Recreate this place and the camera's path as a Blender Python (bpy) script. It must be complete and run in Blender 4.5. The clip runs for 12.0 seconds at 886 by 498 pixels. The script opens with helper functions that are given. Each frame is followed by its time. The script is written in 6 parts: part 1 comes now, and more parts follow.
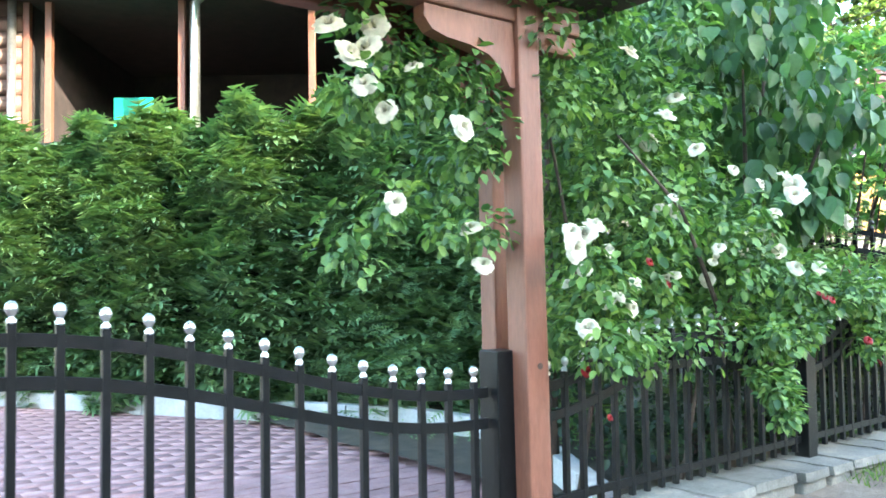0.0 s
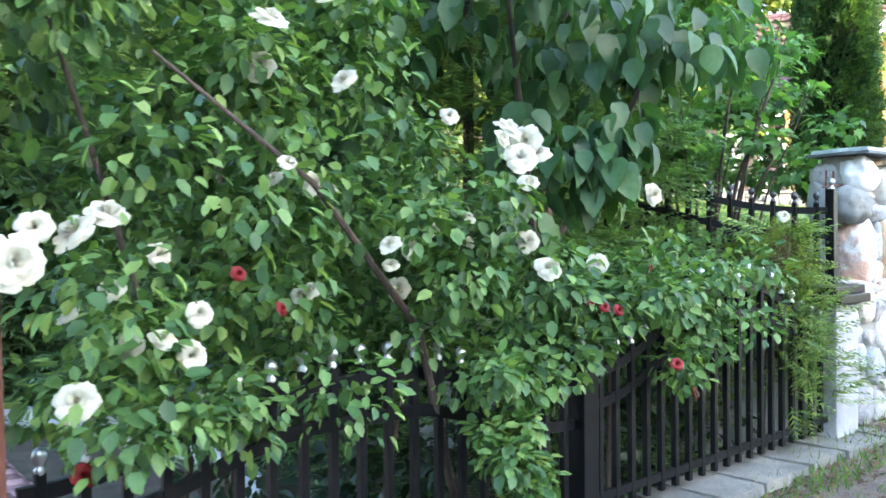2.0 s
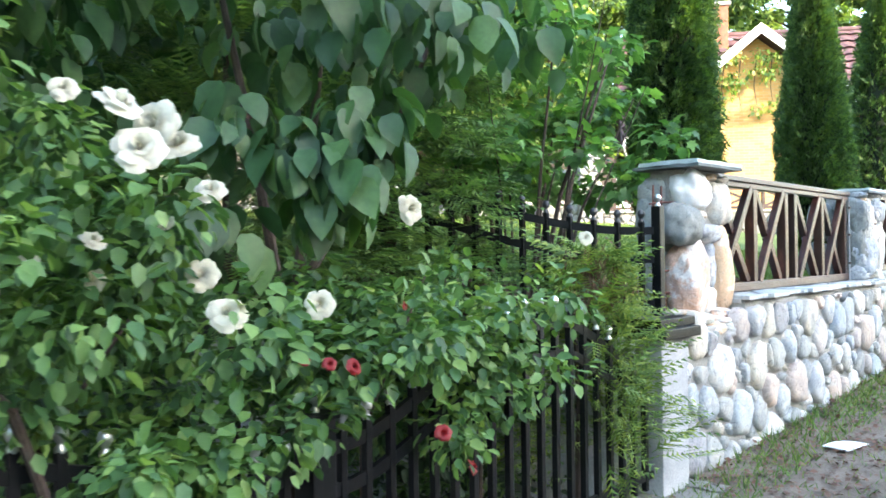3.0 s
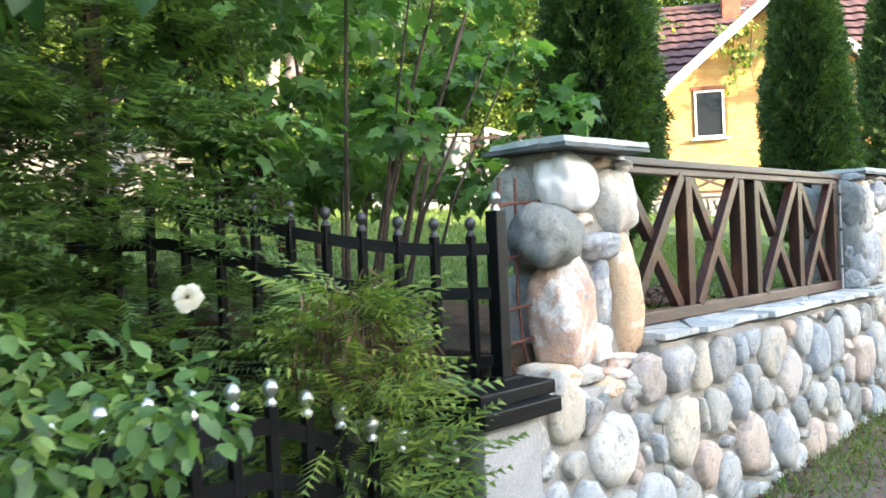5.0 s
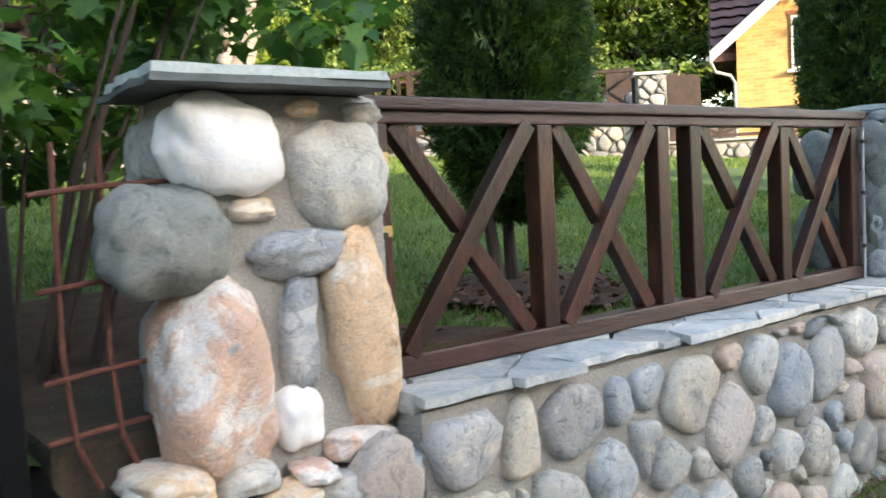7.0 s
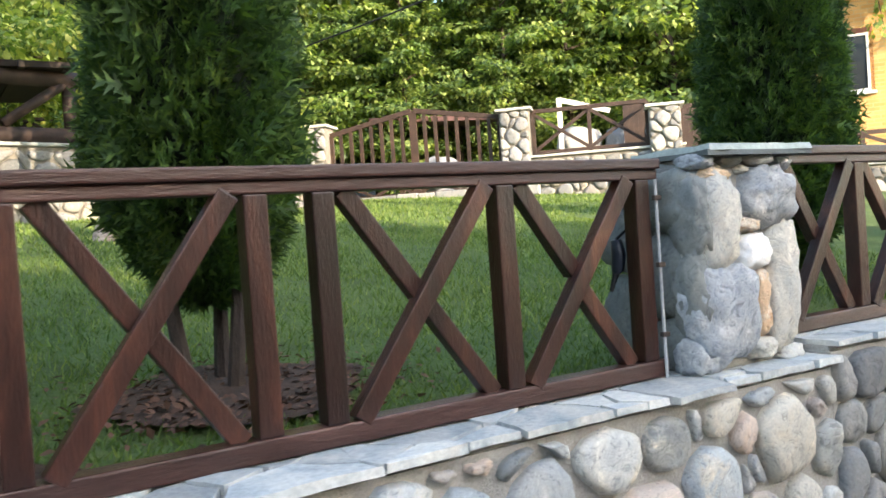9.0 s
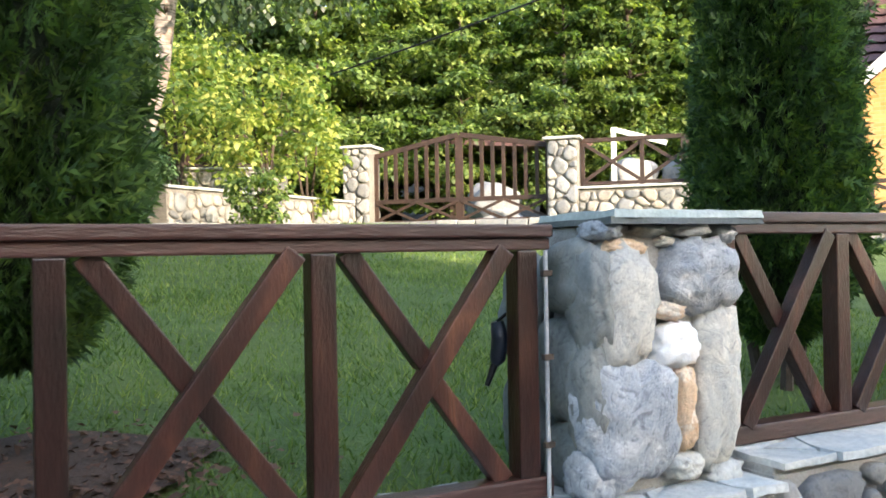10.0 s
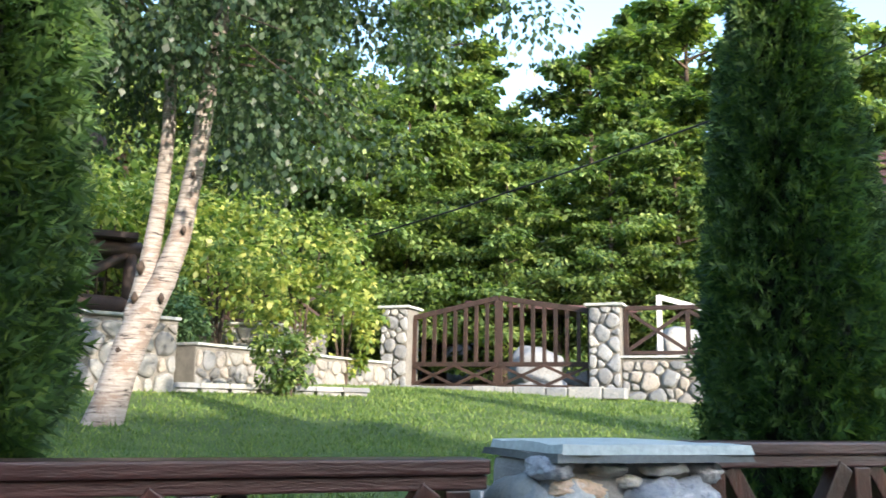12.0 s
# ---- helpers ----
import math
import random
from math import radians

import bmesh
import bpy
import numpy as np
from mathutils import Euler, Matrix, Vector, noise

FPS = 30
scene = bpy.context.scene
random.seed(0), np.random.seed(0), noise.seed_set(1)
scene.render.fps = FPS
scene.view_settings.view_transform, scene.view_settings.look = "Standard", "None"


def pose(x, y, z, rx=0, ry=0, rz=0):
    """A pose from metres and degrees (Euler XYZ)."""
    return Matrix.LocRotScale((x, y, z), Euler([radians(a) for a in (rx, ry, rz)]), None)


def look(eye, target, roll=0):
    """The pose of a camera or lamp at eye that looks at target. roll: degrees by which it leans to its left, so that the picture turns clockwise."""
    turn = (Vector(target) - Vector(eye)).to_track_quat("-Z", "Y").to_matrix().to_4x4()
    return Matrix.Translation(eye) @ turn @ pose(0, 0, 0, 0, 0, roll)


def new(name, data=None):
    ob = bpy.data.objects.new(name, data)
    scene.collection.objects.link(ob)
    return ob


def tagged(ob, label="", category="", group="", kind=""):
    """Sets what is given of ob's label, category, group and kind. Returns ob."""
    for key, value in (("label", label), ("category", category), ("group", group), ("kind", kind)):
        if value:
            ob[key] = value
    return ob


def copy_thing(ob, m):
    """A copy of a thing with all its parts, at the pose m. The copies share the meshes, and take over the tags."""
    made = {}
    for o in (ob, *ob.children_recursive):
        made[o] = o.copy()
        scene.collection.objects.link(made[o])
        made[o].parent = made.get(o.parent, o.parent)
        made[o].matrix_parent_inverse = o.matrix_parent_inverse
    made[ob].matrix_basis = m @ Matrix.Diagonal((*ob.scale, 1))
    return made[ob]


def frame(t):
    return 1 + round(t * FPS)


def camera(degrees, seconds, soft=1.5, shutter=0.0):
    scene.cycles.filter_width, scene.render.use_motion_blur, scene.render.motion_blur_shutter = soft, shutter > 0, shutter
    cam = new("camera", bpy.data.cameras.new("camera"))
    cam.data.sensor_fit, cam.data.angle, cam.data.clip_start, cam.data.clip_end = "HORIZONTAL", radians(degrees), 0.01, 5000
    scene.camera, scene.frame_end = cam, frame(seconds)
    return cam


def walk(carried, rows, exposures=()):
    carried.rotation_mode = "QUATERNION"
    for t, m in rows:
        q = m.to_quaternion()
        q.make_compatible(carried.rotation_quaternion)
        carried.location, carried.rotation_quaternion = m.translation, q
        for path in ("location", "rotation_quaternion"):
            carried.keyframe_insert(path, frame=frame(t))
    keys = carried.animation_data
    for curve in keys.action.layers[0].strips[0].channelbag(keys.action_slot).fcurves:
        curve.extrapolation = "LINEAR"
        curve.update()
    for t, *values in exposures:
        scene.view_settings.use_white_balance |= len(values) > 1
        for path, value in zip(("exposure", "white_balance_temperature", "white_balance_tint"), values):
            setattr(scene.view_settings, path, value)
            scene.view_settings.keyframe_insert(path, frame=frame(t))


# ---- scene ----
cam = camera(55.4, 12.0, soft=1.6, shutter=0.2)
METRES, EYE, TILT, LEAN, TURN = 10.0, 1.35, 0.0, 0.0, -37.0
ROWS = [
    (0.0, 0.0, 0.0, 0.0, 0.05, 2.83, 0.93),
    (0.5, 0.0361, 0.0369, 0.0065, 0.23, 1.57, 0.82),
    (1.0, 0.0646, 0.0806, 0.0119, -2.62, 0.58, 0.59),
    (1.5, 0.1007, 0.1222, 0.016, -5.82, 0.31, 2.62),
    (2.0, 0.1331, 0.154, 0.0206, -2.95, -0.95, 0.63),
    (2.5, 0.1584, 0.196, 0.0242, -4.91, -1.12, -0.4),
    (3.0, 0.1954, 0.2347, 0.0226, -11.08, 0.27, 0.77),
    (5.0, 0.3251, 0.3631, 0.0351, -8.9, -0.42, 2.39),
    (5.5, 0.3608, 0.3996, 0.04, -8.38, -0.43, 2.9),
    (6.0, 0.3956, 0.4244, 0.0384, -4.42, -0.67, 2.89),
    (6.5, 0.4319, 0.4487, 0.0397, 0.31, -2.61, 1.63),
    (7.0, 0.4632, 0.484, 0.0433, -1.24, -3.9, 3.1),
    (7.5, 0.498, 0.5057, 0.0437, -0.17, -2.88, 3.52),
    (9.5, 0.6376, 0.5885, 0.0537, 6.47, -0.78, 2.93),
    (10.0, 0.6627, 0.6229, 0.0606, 9.37, 0.32, 0.98),
    (10.5, 0.6823, 0.6472, 0.0697, 9.75, 5.5, -1.06),
    (11.0, 0.6960, 0.6603, 0.0743, 10.24, 8.18, -1.01),
    (11.5, 0.6963, 0.6595, 0.0793, 9.64, 9.96, -0.05),
    (12.0, 0.6879, 0.6567, 0.0785, 12.99, 10.76, -1.16),
]
walk(cam, [(t, pose(0, 0, EYE, TILT, LEAN, TURN) @ pose(METRES * x, METRES * y, METRES * z, 90 + pitch, roll, yaw)) for t, x, y, z, yaw, pitch, roll in ROWS],
     [(0.0, 4.28, 6240, 2), (1.5, 3.98, 6300, 5), (2.0, 3.86, 6200, 11), (3.0, 3.65, 6540, 9), (4.8, 3.42, 7040, 10), (6.0, 3.15, 7240, 11), (7.5, 2.58, 7240, 11), (9.5, 2.80, 7140, 12), (10.5, 2.66, 6540, 11), (11.0, 2.56, 6290, 11), (12.0, 2.36, 6090, 11)])

# ---- world and sun ----
SUN_DIR = Vector((0.20, -1.0, 0.31)).normalized()
world = bpy.data.worlds.new("world")
scene.world = world
world.use_nodes = True
wn = world.node_tree.nodes
sky = wn.new("ShaderNodeTexSky")
sky.sky_type = 'NISHITA'
sky.sun_disc = False
sky.sun_elevation = math.asin(SUN_DIR.z)
sky.sun_rotation = math.atan2(SUN_DIR.x, SUN_DIR.y)
sky.air_density, sky.dust_density, sky.ozone_density = 1.0, 1.2, 1.0
wn["Background"].inputs["Strength"].default_value = 0.15
world.node_tree.links.new(sky.outputs[0], wn["Background"].inputs[0])
sun = new("sun", bpy.data.lights.new("sun", 'SUN'))
sun.data.energy, sun.data.angle, sun.data.color = 1.8, radians(0.6), (1.0, 0.86, 0.66)
sun.matrix_world = look(SUN_DIR * 60, (0, 0, 0))

# ---- materials ----
def make_mat(name):
    m = bpy.data.materials.new(name)
    m.use_nodes = True
    nt = m.node_tree
    return m, nt, nt.nodes["Principled BSDF"]


def node(nt, kind, **inputs):
    n = nt.nodes.new(kind)
    for k, v in inputs.items():
        n.inputs[k.replace("_", " ")].default_value = v
    return n


def ramp(nt, fac, stops):
    r = nt.nodes.new("ShaderNodeValToRGB")
    while len(r.color_ramp.elements) < len(stops):
        r.color_ramp.elements.new(0.5)
    for e, (p, c) in zip(r.color_ramp.elements, stops):
        e.position, e.color = p, (*c, 1)
    nt.links.new(fac, r.inputs[0])
    return r.outputs[0]


def mixc(nt, fac, a, b, mode='MIX'):
    m = nt.nodes.new("ShaderNodeMix")
    m.data_type, m.blend_type = 'RGBA', mode
    for sock, v in ((m.inputs[0], fac), (m.inputs[6], a), (m.inputs[7], b)):
        if isinstance(v, (int, float)):
            sock.default_value = v
        elif isinstance(v, tuple):
            sock.default_value = (*v, 1)
        else:
            nt.links.new(v, sock)
    return m.outputs[2]


def coords(nt, scale=(1, 1, 1), world_space=True):
    mp = nt.nodes.new("ShaderNodeMapping")
    mp.inputs["Scale"].default_value = scale
    if world_space:
        g = nt.nodes.new("ShaderNodeNewGeometry")
        nt.links.new(g.outputs["Position"], mp.inputs[0])
    else:
        g = nt.nodes.new("ShaderNodeTexCoord")
        nt.links.new(g.outputs["Object"], mp.inputs[0])
    return mp.outputs[0]


def noise_tex(nt, vec, scale, detail=4, rough=0.6, dist=0.0):
    n = node(nt, "ShaderNodeTexNoise", Scale=scale, Detail=detail, Roughness=rough, Distortion=dist)
    nt.links.new(vec, n.inputs["Vector"])
    return n.outputs["Fac"]


def bump(nt, bsdf, height, strength, dist=0.01):
    b = node(nt, "ShaderNodeBump", Strength=strength, Distance=dist)
    nt.links.new(height, b.inputs["Height"])
    nt.links.new(b.outputs[0], bsdf.inputs["Normal"])


def surface(name, stops, scale=6.0, fine=60.0, rough=0.8, strength=0.4, metal=0.0, stretch=(1, 1, 1), dist=0.01, jitter=0.0, fine_amount=0.35, local=False, warp=0.0):
    """A grained surface: coarse blotches over fine grain, with relief."""
    m, nt, b = make_mat(name)
    v = coords(nt, stretch, not local)
    a, f = noise_tex(nt, v, scale, 5, 0.62, warp), noise_tex(nt, v, fine, 3, 0.7)
    c = ramp(nt, a, stops)
    dark = ramp(nt, f, [(0.3, (0.45, 0.45, 0.45)), (0.7, (1.35, 1.35, 1.35))])
    c = mixc(nt, fine_amount, c, mixc(nt, 1.0, c, dark, 'MULTIPLY'))
    if jitter:
        oi = nt.nodes.new("ShaderNodeObjectInfo")
        j = ramp(nt, oi.outputs["Random"], [(0, (1 - jitter,) * 3), (1, (1 + jitter,) * 3)])
        c = mixc(nt, 1.0, c, j, 'MULTIPLY')
    nt.links.new(c, b.inputs["Base Color"])
    b.inputs["Roughness"].default_value, b.inputs["Metallic"].default_value = rough, metal
    add = node(nt, "ShaderNodeMath")
    nt.links.new(a, add.inputs[0])
    nt.links.new(f, add.inputs[1])
    bump(nt, b, add.outputs[0], strength, dist)
    return m


def leaf_mat(name, stops, rough=0.5, trans=0.35, tint=(1.15, 1.25, 0.5), bough=0.38, bough_scale=1.3):
    m, nt, b = make_mat(name)
    g = nt.nodes.new("ShaderNodeNewGeometry")
    v = coords(nt)
    big = noise_tex(nt, v, bough_scale, 2)
    mx = node(nt, "ShaderNodeMath")
    mx.operation = 'MULTIPLY_ADD'
    nt.links.new(g.outputs["Random Per Island"], mx.inputs[0])
    mx.inputs[1].default_value = 1 - bough
    sub = node(nt, "ShaderNodeMath")
    sub.operation = 'MULTIPLY'
    nt.links.new(big, sub.inputs[0])
    sub.inputs[1].default_value = bough
    nt.links.new(sub.outputs[0], mx.inputs[2])
    c = ramp(nt, mx.outputs[0], stops)
    vein = noise_tex(nt, v, 45, 2)
    c = mixc(nt, 0.35, c, mixc(nt, 1.0, c, ramp(nt, vein, [(0.3, (0.6,) * 3), (0.7, (1.3,) * 3)]), 'MULTIPLY'))
    nt.links.new(c, b.inputs["Base Color"])
    b.inputs["Roughness"].default_value = rough
    t = nt.nodes.new("ShaderNodeBsdfTranslucent")
    nt.links.new(mixc(nt, 1.0, c, tint, 'MULTIPLY'), t.inputs[0])
    mix = nt.nodes.new("ShaderNodeMixShader")
    mix.inputs[0].default_value = trans
    nt.links.new(b.outputs[0], mix.inputs[1])
    nt.links.new(t.outputs[0], mix.inputs[2])
    nt.links.new(mix.outputs[0], nt.nodes["Material Output"].inputs[0])
    return m


def stone_mat(name, stops, spread, relief=0.5, island=False, patches=()):
    """River stone: tone by stone, veins and speckle on it. spread: how far the tone of alike stones differs."""
    m, nt, b = make_mat(name)
    if island:
        pick = nt.nodes.new("ShaderNodeNewGeometry").outputs["Random Per Island"]
    else:
        pick = nt.nodes.new("ShaderNodeObjectInfo").outputs["Random"]
    v = coords(nt)
    off = nt.nodes.new("ShaderNodeVectorMath")
    off.operation = 'MULTIPLY_ADD'
    nt.links.new(pick, off.inputs[0])
    off.inputs[1].default_value = (37, 19, 53)
    nt.links.new(v, off.inputs[2])
    big = noise_tex(nt, off.outputs[0], 6.0, 6, 0.68, 1.2)
    vein = noise_tex(nt, off.outputs[0], 13.0, 5, 0.75, 2.5)
    fine = noise_tex(nt, off.outputs[0], 110, 3, 0.7)
    tone = ramp(nt, pick, stops)
    for k, (colour, level) in enumerate(patches):
        field = noise_tex(nt, off.outputs[0], 5.0 + 2.5 * k, 6, 0.7, 0.8 + 0.5 * k)
        tone = mixc(nt, ramp(nt, field, [(level, (0, 0, 0)), (level + 0.07, (0.9, 0.9, 0.9))]), tone, colour)
    patch = ramp(nt, big, [(0.30, (1 - spread, 1 - spread * 0.92, 1 - spread * 0.8)), (0.46, (0.98, 0.99, 1.0)), (0.56, (1.0, 0.97, 0.93)), (0.68, (1 + spread * 1.1, 1 + spread * 0.95, 1 + spread * 0.75))])
    c = mixc(nt, 1.0, tone, patch, 'MULTIPLY')
    c = mixc(nt, min(1.0, spread * 2.4), c, mixc(nt, 1.0, c, ramp(nt, vein, [(0.36, (0.55, 0.56, 0.58)), (0.46, (1, 1, 1)), (0.62, (1.0, 1.0, 1.0)), (0.72, (1.45, 1.42, 1.36))]), 'MULTIPLY'))
    c = mixc(nt, 0.24 if spread > 0.1 else 0.06, c, mixc(nt, 1.0, c, ramp(nt, fine, [(0.32, (0.5,) * 3), (0.62, (1.25,) * 3)]), 'MULTIPLY'))
    nt.links.new(c, b.inputs["Base Color"])
    b.inputs["Roughness"].default_value = 0.82
    add = node(nt, "ShaderNodeMath")
    add.operation = 'MULTIPLY_ADD'
    nt.links.new(fine, add.inputs[0])
    add.inputs[1].default_value = 0.3
    nt.links.new(vein, add.inputs[2])
    bump(nt, b, add.outputs[0], relief, 0.010)
    return m


M_STONE = stone_mat("river_stone", [(0.0, (0.24, 0.25, 0.25)), (0.14, (0.42, 0.42, 0.39)), (0.28, (0.60, 0.54, 0.44)), (0.42, (0.33, 0.37, 0.40)), (0.56, (0.66, 0.64, 0.59)), (0.7, (0.40, 0.44, 0.46)), (0.84, (0.58, 0.46, 0.38)), (0.92, (0.30, 0.32, 0.33)), (1.0, (0.50, 0.48, 0.43))], 0.40, 0.7, False, (((0.62, 0.57, 0.48), 0.60), ((0.24, 0.25, 0.25), 0.66)))
M_STONE_FAR = stone_mat("yard_stone", [(0.0, (0.13, 0.135, 0.14)), (0.25, (0.29, 0.285, 0.27)), (0.5, (0.20, 0.21, 0.225)), (0.75, (0.36, 0.32, 0.28)), (1.0, (0.28, 0.285, 0.28))], 0.34, 0.5, True)
M_STONE_WHITE = stone_mat("white_stone", [(0, (0.90, 0.89, 0.88)), (1, (0.90, 0.89, 0.88))], 0.05, 0.4)
M_STONE_PALE = stone_mat("pale_stone", [(0, (0.52, 0.51, 0.47)), (1, (0.58, 0.56, 0.50))], 0.30, 0.8, False, (((0.64, 0.60, 0.52), 0.55), ((0.34, 0.32, 0.28), 0.63)))
M_STONE_GREEN = stone_mat("dark_green_stone", [(0, (0.20, 0.215, 0.20)), (1, (0.24, 0.25, 0.24))], 0.3)
M_STONE_BLUE = stone_mat("blue_grey_stone", [(0, (0.34, 0.36, 0.38)), (1, (0.44, 0.46, 0.48))], 0.5, 1.0, False, (((0.58, 0.58, 0.57), 0.56), ((0.20, 0.21, 0.22), 0.62)))
M_STONE_PINK = stone_mat("pink_stone", [(0, (0.66, 0.44, 0.33)), (1, (0.68, 0.46, 0.35))], 0.24, 0.95, False, (((0.80, 0.76, 0.72), 0.49), ((0.36, 0.38, 0.40), 0.60)))
M_STONE_OCHRE = stone_mat("ochre_stone", [(0, (0.70, 0.49, 0.32)), (1, (0.74, 0.53, 0.35))], 0.24, 0.95, False, (((0.80, 0.71, 0.60), 0.50), ((0.50, 0.30, 0.17), 0.59)))
M_MORTAR = surface("mortar", [(0.3, (0.30, 0.285, 0.26)), (0.7, (0.42, 0.40, 0.36))], 9, 120, 0.95, 0.7)
M_SLATE = surface("slate_slab", [(0.28, (0.25, 0.28, 0.29)), (0.42, (0.38, 0.41, 0.41)), (0.55, (0.50, 0.50, 0.47)), (0.72, (0.64, 0.61, 0.54))], 4, 55, 0.72, 0.5, jitter=0.26, warp=1.2)
M_SLATE_GREEN = surface("green_slate", [(0.25, (0.34, 0.40, 0.37)), (0.75, (0.52, 0.56, 0.52))], 4, 60, 0.7, 0.4)
M_WOOD = surface("dark_stained_wood", [(0.28, (0.014, 0.005, 0.0035)), (0.48, (0.034, 0.011, 0.0075)), (0.64, (0.072, 0.024, 0.015)), (0.76, (0.15, 0.058, 0.028)), (0.84, (0.30, 0.15, 0.065))], 6, 90, 0.33, 0.35, stretch=(1.6, 1.6, 0.35), jitter=0.35, warp=0.8)
M_WOOD_RAIL = surface("dark_stained_rail", [(0.25, (0.026, 0.010, 0.008)), (0.55, (0.060, 0.023, 0.018)), (0.8, (0.13, 0.062, 0.050))], 7, 90, 0.36, 0.28, stretch=(0.22, 1.5, 1.5), jitter=0.15, warp=0.6)
M_PERGOLA = surface("brown_painted_post", [(0.25, (0.13, 0.045, 0.028)), (0.6, (0.19, 0.072, 0.044)), (0.85, (0.25, 0.105, 0.065))], 3, 60, 0.5, 0.2, stretch=(1, 1, 0.2), warp=0.3)
M_BLACK = surface("black_painted_iron", [(0.3, (0.0025, 0.003, 0.0035)), (0.7, (0.007, 0.0075, 0.009))], 14, 150, 0.42, 0.12)
M_BLACK.node_tree.nodes["Principled BSDF"].inputs["Specular IOR Level"].default_value = 0.22
M_CHROME = surface("silver_paint", [(0.3, (0.55, 0.55, 0.55)), (0.7, (0.72, 0.72, 0.72))], 20, 150, 0.28, 0.1, metal=0.9)
# Darkened copy of the silver paint; the side fence's shade is in its colour.
M_DULL = surface("shaded_silver_paint", [(0.3, (0.03, 0.03, 0.034)), (0.7, (0.075, 0.075, 0.08))], 20, 150, 0.5, 0.1, metal=0.3)
M_RUST = surface("rusty_iron", [(0.3, (0.09, 0.03, 0.02)), (0.7, (0.20, 0.075, 0.05))], 25, 180, 0.85, 0.5)
M_CONCRETE = surface("grey_render", [(0.3, (0.34, 0.34, 0.34)), (0.7, (0.50, 0.50, 0.49))], 5, 90, 0.9, 0.4)
M_KERB = surface("kerb_stone", [(0.25, (0.11, 0.105, 0.092)), (0.55, (0.195, 0.185, 0.16)), (0.8, (0.31, 0.265, 0.20))], 5, 80, 0.88, 0.5, jitter=0.2)
M_DIRT = surface("dirt_road", [(0.25, (0.085, 0.062, 0.044)), (0.5, (0.16, 0.122, 0.09)), (0.75, (0.25, 0.20, 0.155))], 3.5, 45, 0.95, 0.8, dist=0.02)
M_LAWN = surface("lawn_soil", [(0.25, (0.045, 0.080, 0.018)), (0.55, (0.085, 0.140, 0.032)), (0.8, (0.15, 0.185, 0.052))], 2.2, 40, 0.95, 0.8, dist=0.03)
M_PAVE = surface("pink_paving", [(0.25, (0.22, 0.115, 0.11)), (0.6, (0.33, 0.19, 0.18)), (0.85, (0.40, 0.27, 0.25))], 6, 60, 0.85, 0.35, jitter=0.12)
M_SLATE_DARK = surface("dark_slate", [(0.3, (0.06, 0.07, 0.065)), (0.7, (0.13, 0.14, 0.13))], 5, 60, 0.7, 0.4)
M_RED_SOIL = surface("reddish_needle_soil", [(0.3, (0.040, 0.024, 0.016)), (0.7, (0.105, 0.062, 0.042))], 11, 70, 0.95, 0.9)
M_BED = surface("bed_soil", [(0.3, (0.03, 0.024, 0.016)), (0.7, (0.08, 0.06, 0.04))], 6, 60, 0.95, 0.8)
M_GATE = surface("weathered_brown_wood", [(0.3, (0.020, 0.011, 0.008)), (0.7, (0.055, 0.029, 0.021))], 6, 60, 0.65, 0.3, jitter=0.25)
M_BARK = surface("bark", [(0.3, (0.038, 0.026, 0.020)), (0.7, (0.10, 0.072, 0.055))], 9, 60, 0.95, 0.9, stretch=(1, 1, 0.35))


def brick_face(name):
    """Yellow facing brick in courses, with paler joints."""
    m, nt, b = make_mat(name)
    tc = nt.nodes.new("ShaderNodeTexCoord")
    sep = nt.nodes.new("ShaderNodeSeparateXYZ")
    com = nt.nodes.new("ShaderNodeCombineXYZ")
    nt.links.new(tc.outputs["Object"], sep.inputs[0])
    add = node(nt, "ShaderNodeMath")
    nt.links.new(sep.outputs[0], add.inputs[0])
    nt.links.new(sep.outputs[1], add.inputs[1])
    nt.links.new(add.outputs[0], com.inputs[0])
    nt.links.new(sep.outputs[2], com.inputs[1])
    br = nt.nodes.new("ShaderNodeTexBrick")
    nt.links.new(com.outputs[0], br.inputs["Vector"])
    br.inputs["Color1"].default_value = (0.66, 0.33, 0.10, 1)
    br.inputs["Color2"].default_value = (0.76, 0.44, 0.17, 1)
    br.inputs["Mortar"].default_value = (0.62, 0.42, 0.20, 1)
    for k, v in (("Scale", 1.0), ("Mortar Size", 0.008), ("Brick Width", 0.26), ("Row Height", 0.08)):
        br.inputs[k].default_value = v
    n1 = noise_tex(nt, coords(nt), 1.5, 5)
    c = mixc(nt, 1.0, br.outputs["Color"], ramp(nt, n1, [(0.3, (0.8, 0.8, 0.8)), (0.7, (1.1, 1.1, 1.1))]), 'MULTIPLY')
    nt.links.new(c, b.inputs["Base Color"])
    b.inputs["Roughness"].default_value = 0.9
    bump(nt, b, br.outputs["Fac"], 0.4, -0.01)
    return m


M_HOUSE = brick_face("yellow_brick")
M_ROOF = surface("red_roof_tile", [(0.3, (0.085, 0.045, 0.046)), (0.7, (0.15, 0.075, 0.075))], 2.5, 30, 0.75, 0.3, jitter=0.15)
M_SIDING = surface("red_brown_brick", [(0.3, (0.22, 0.075, 0.045)), (0.7, (0.36, 0.14, 0.08))], 5, 70, 0.85, 0.4)
M_DOWNPIPE = surface("grey_zinc", [(0.3, (0.34, 0.35, 0.36)), (0.7, (0.46, 0.47, 0.48))], 6, 90, 0.5, 0.1, metal=0.4)
M_WHITE = surface("white_paint", [(0.3, (0.70, 0.69, 0.66)), (0.7, (0.82, 0.81, 0.78))], 4, 50, 0.6, 0.15)
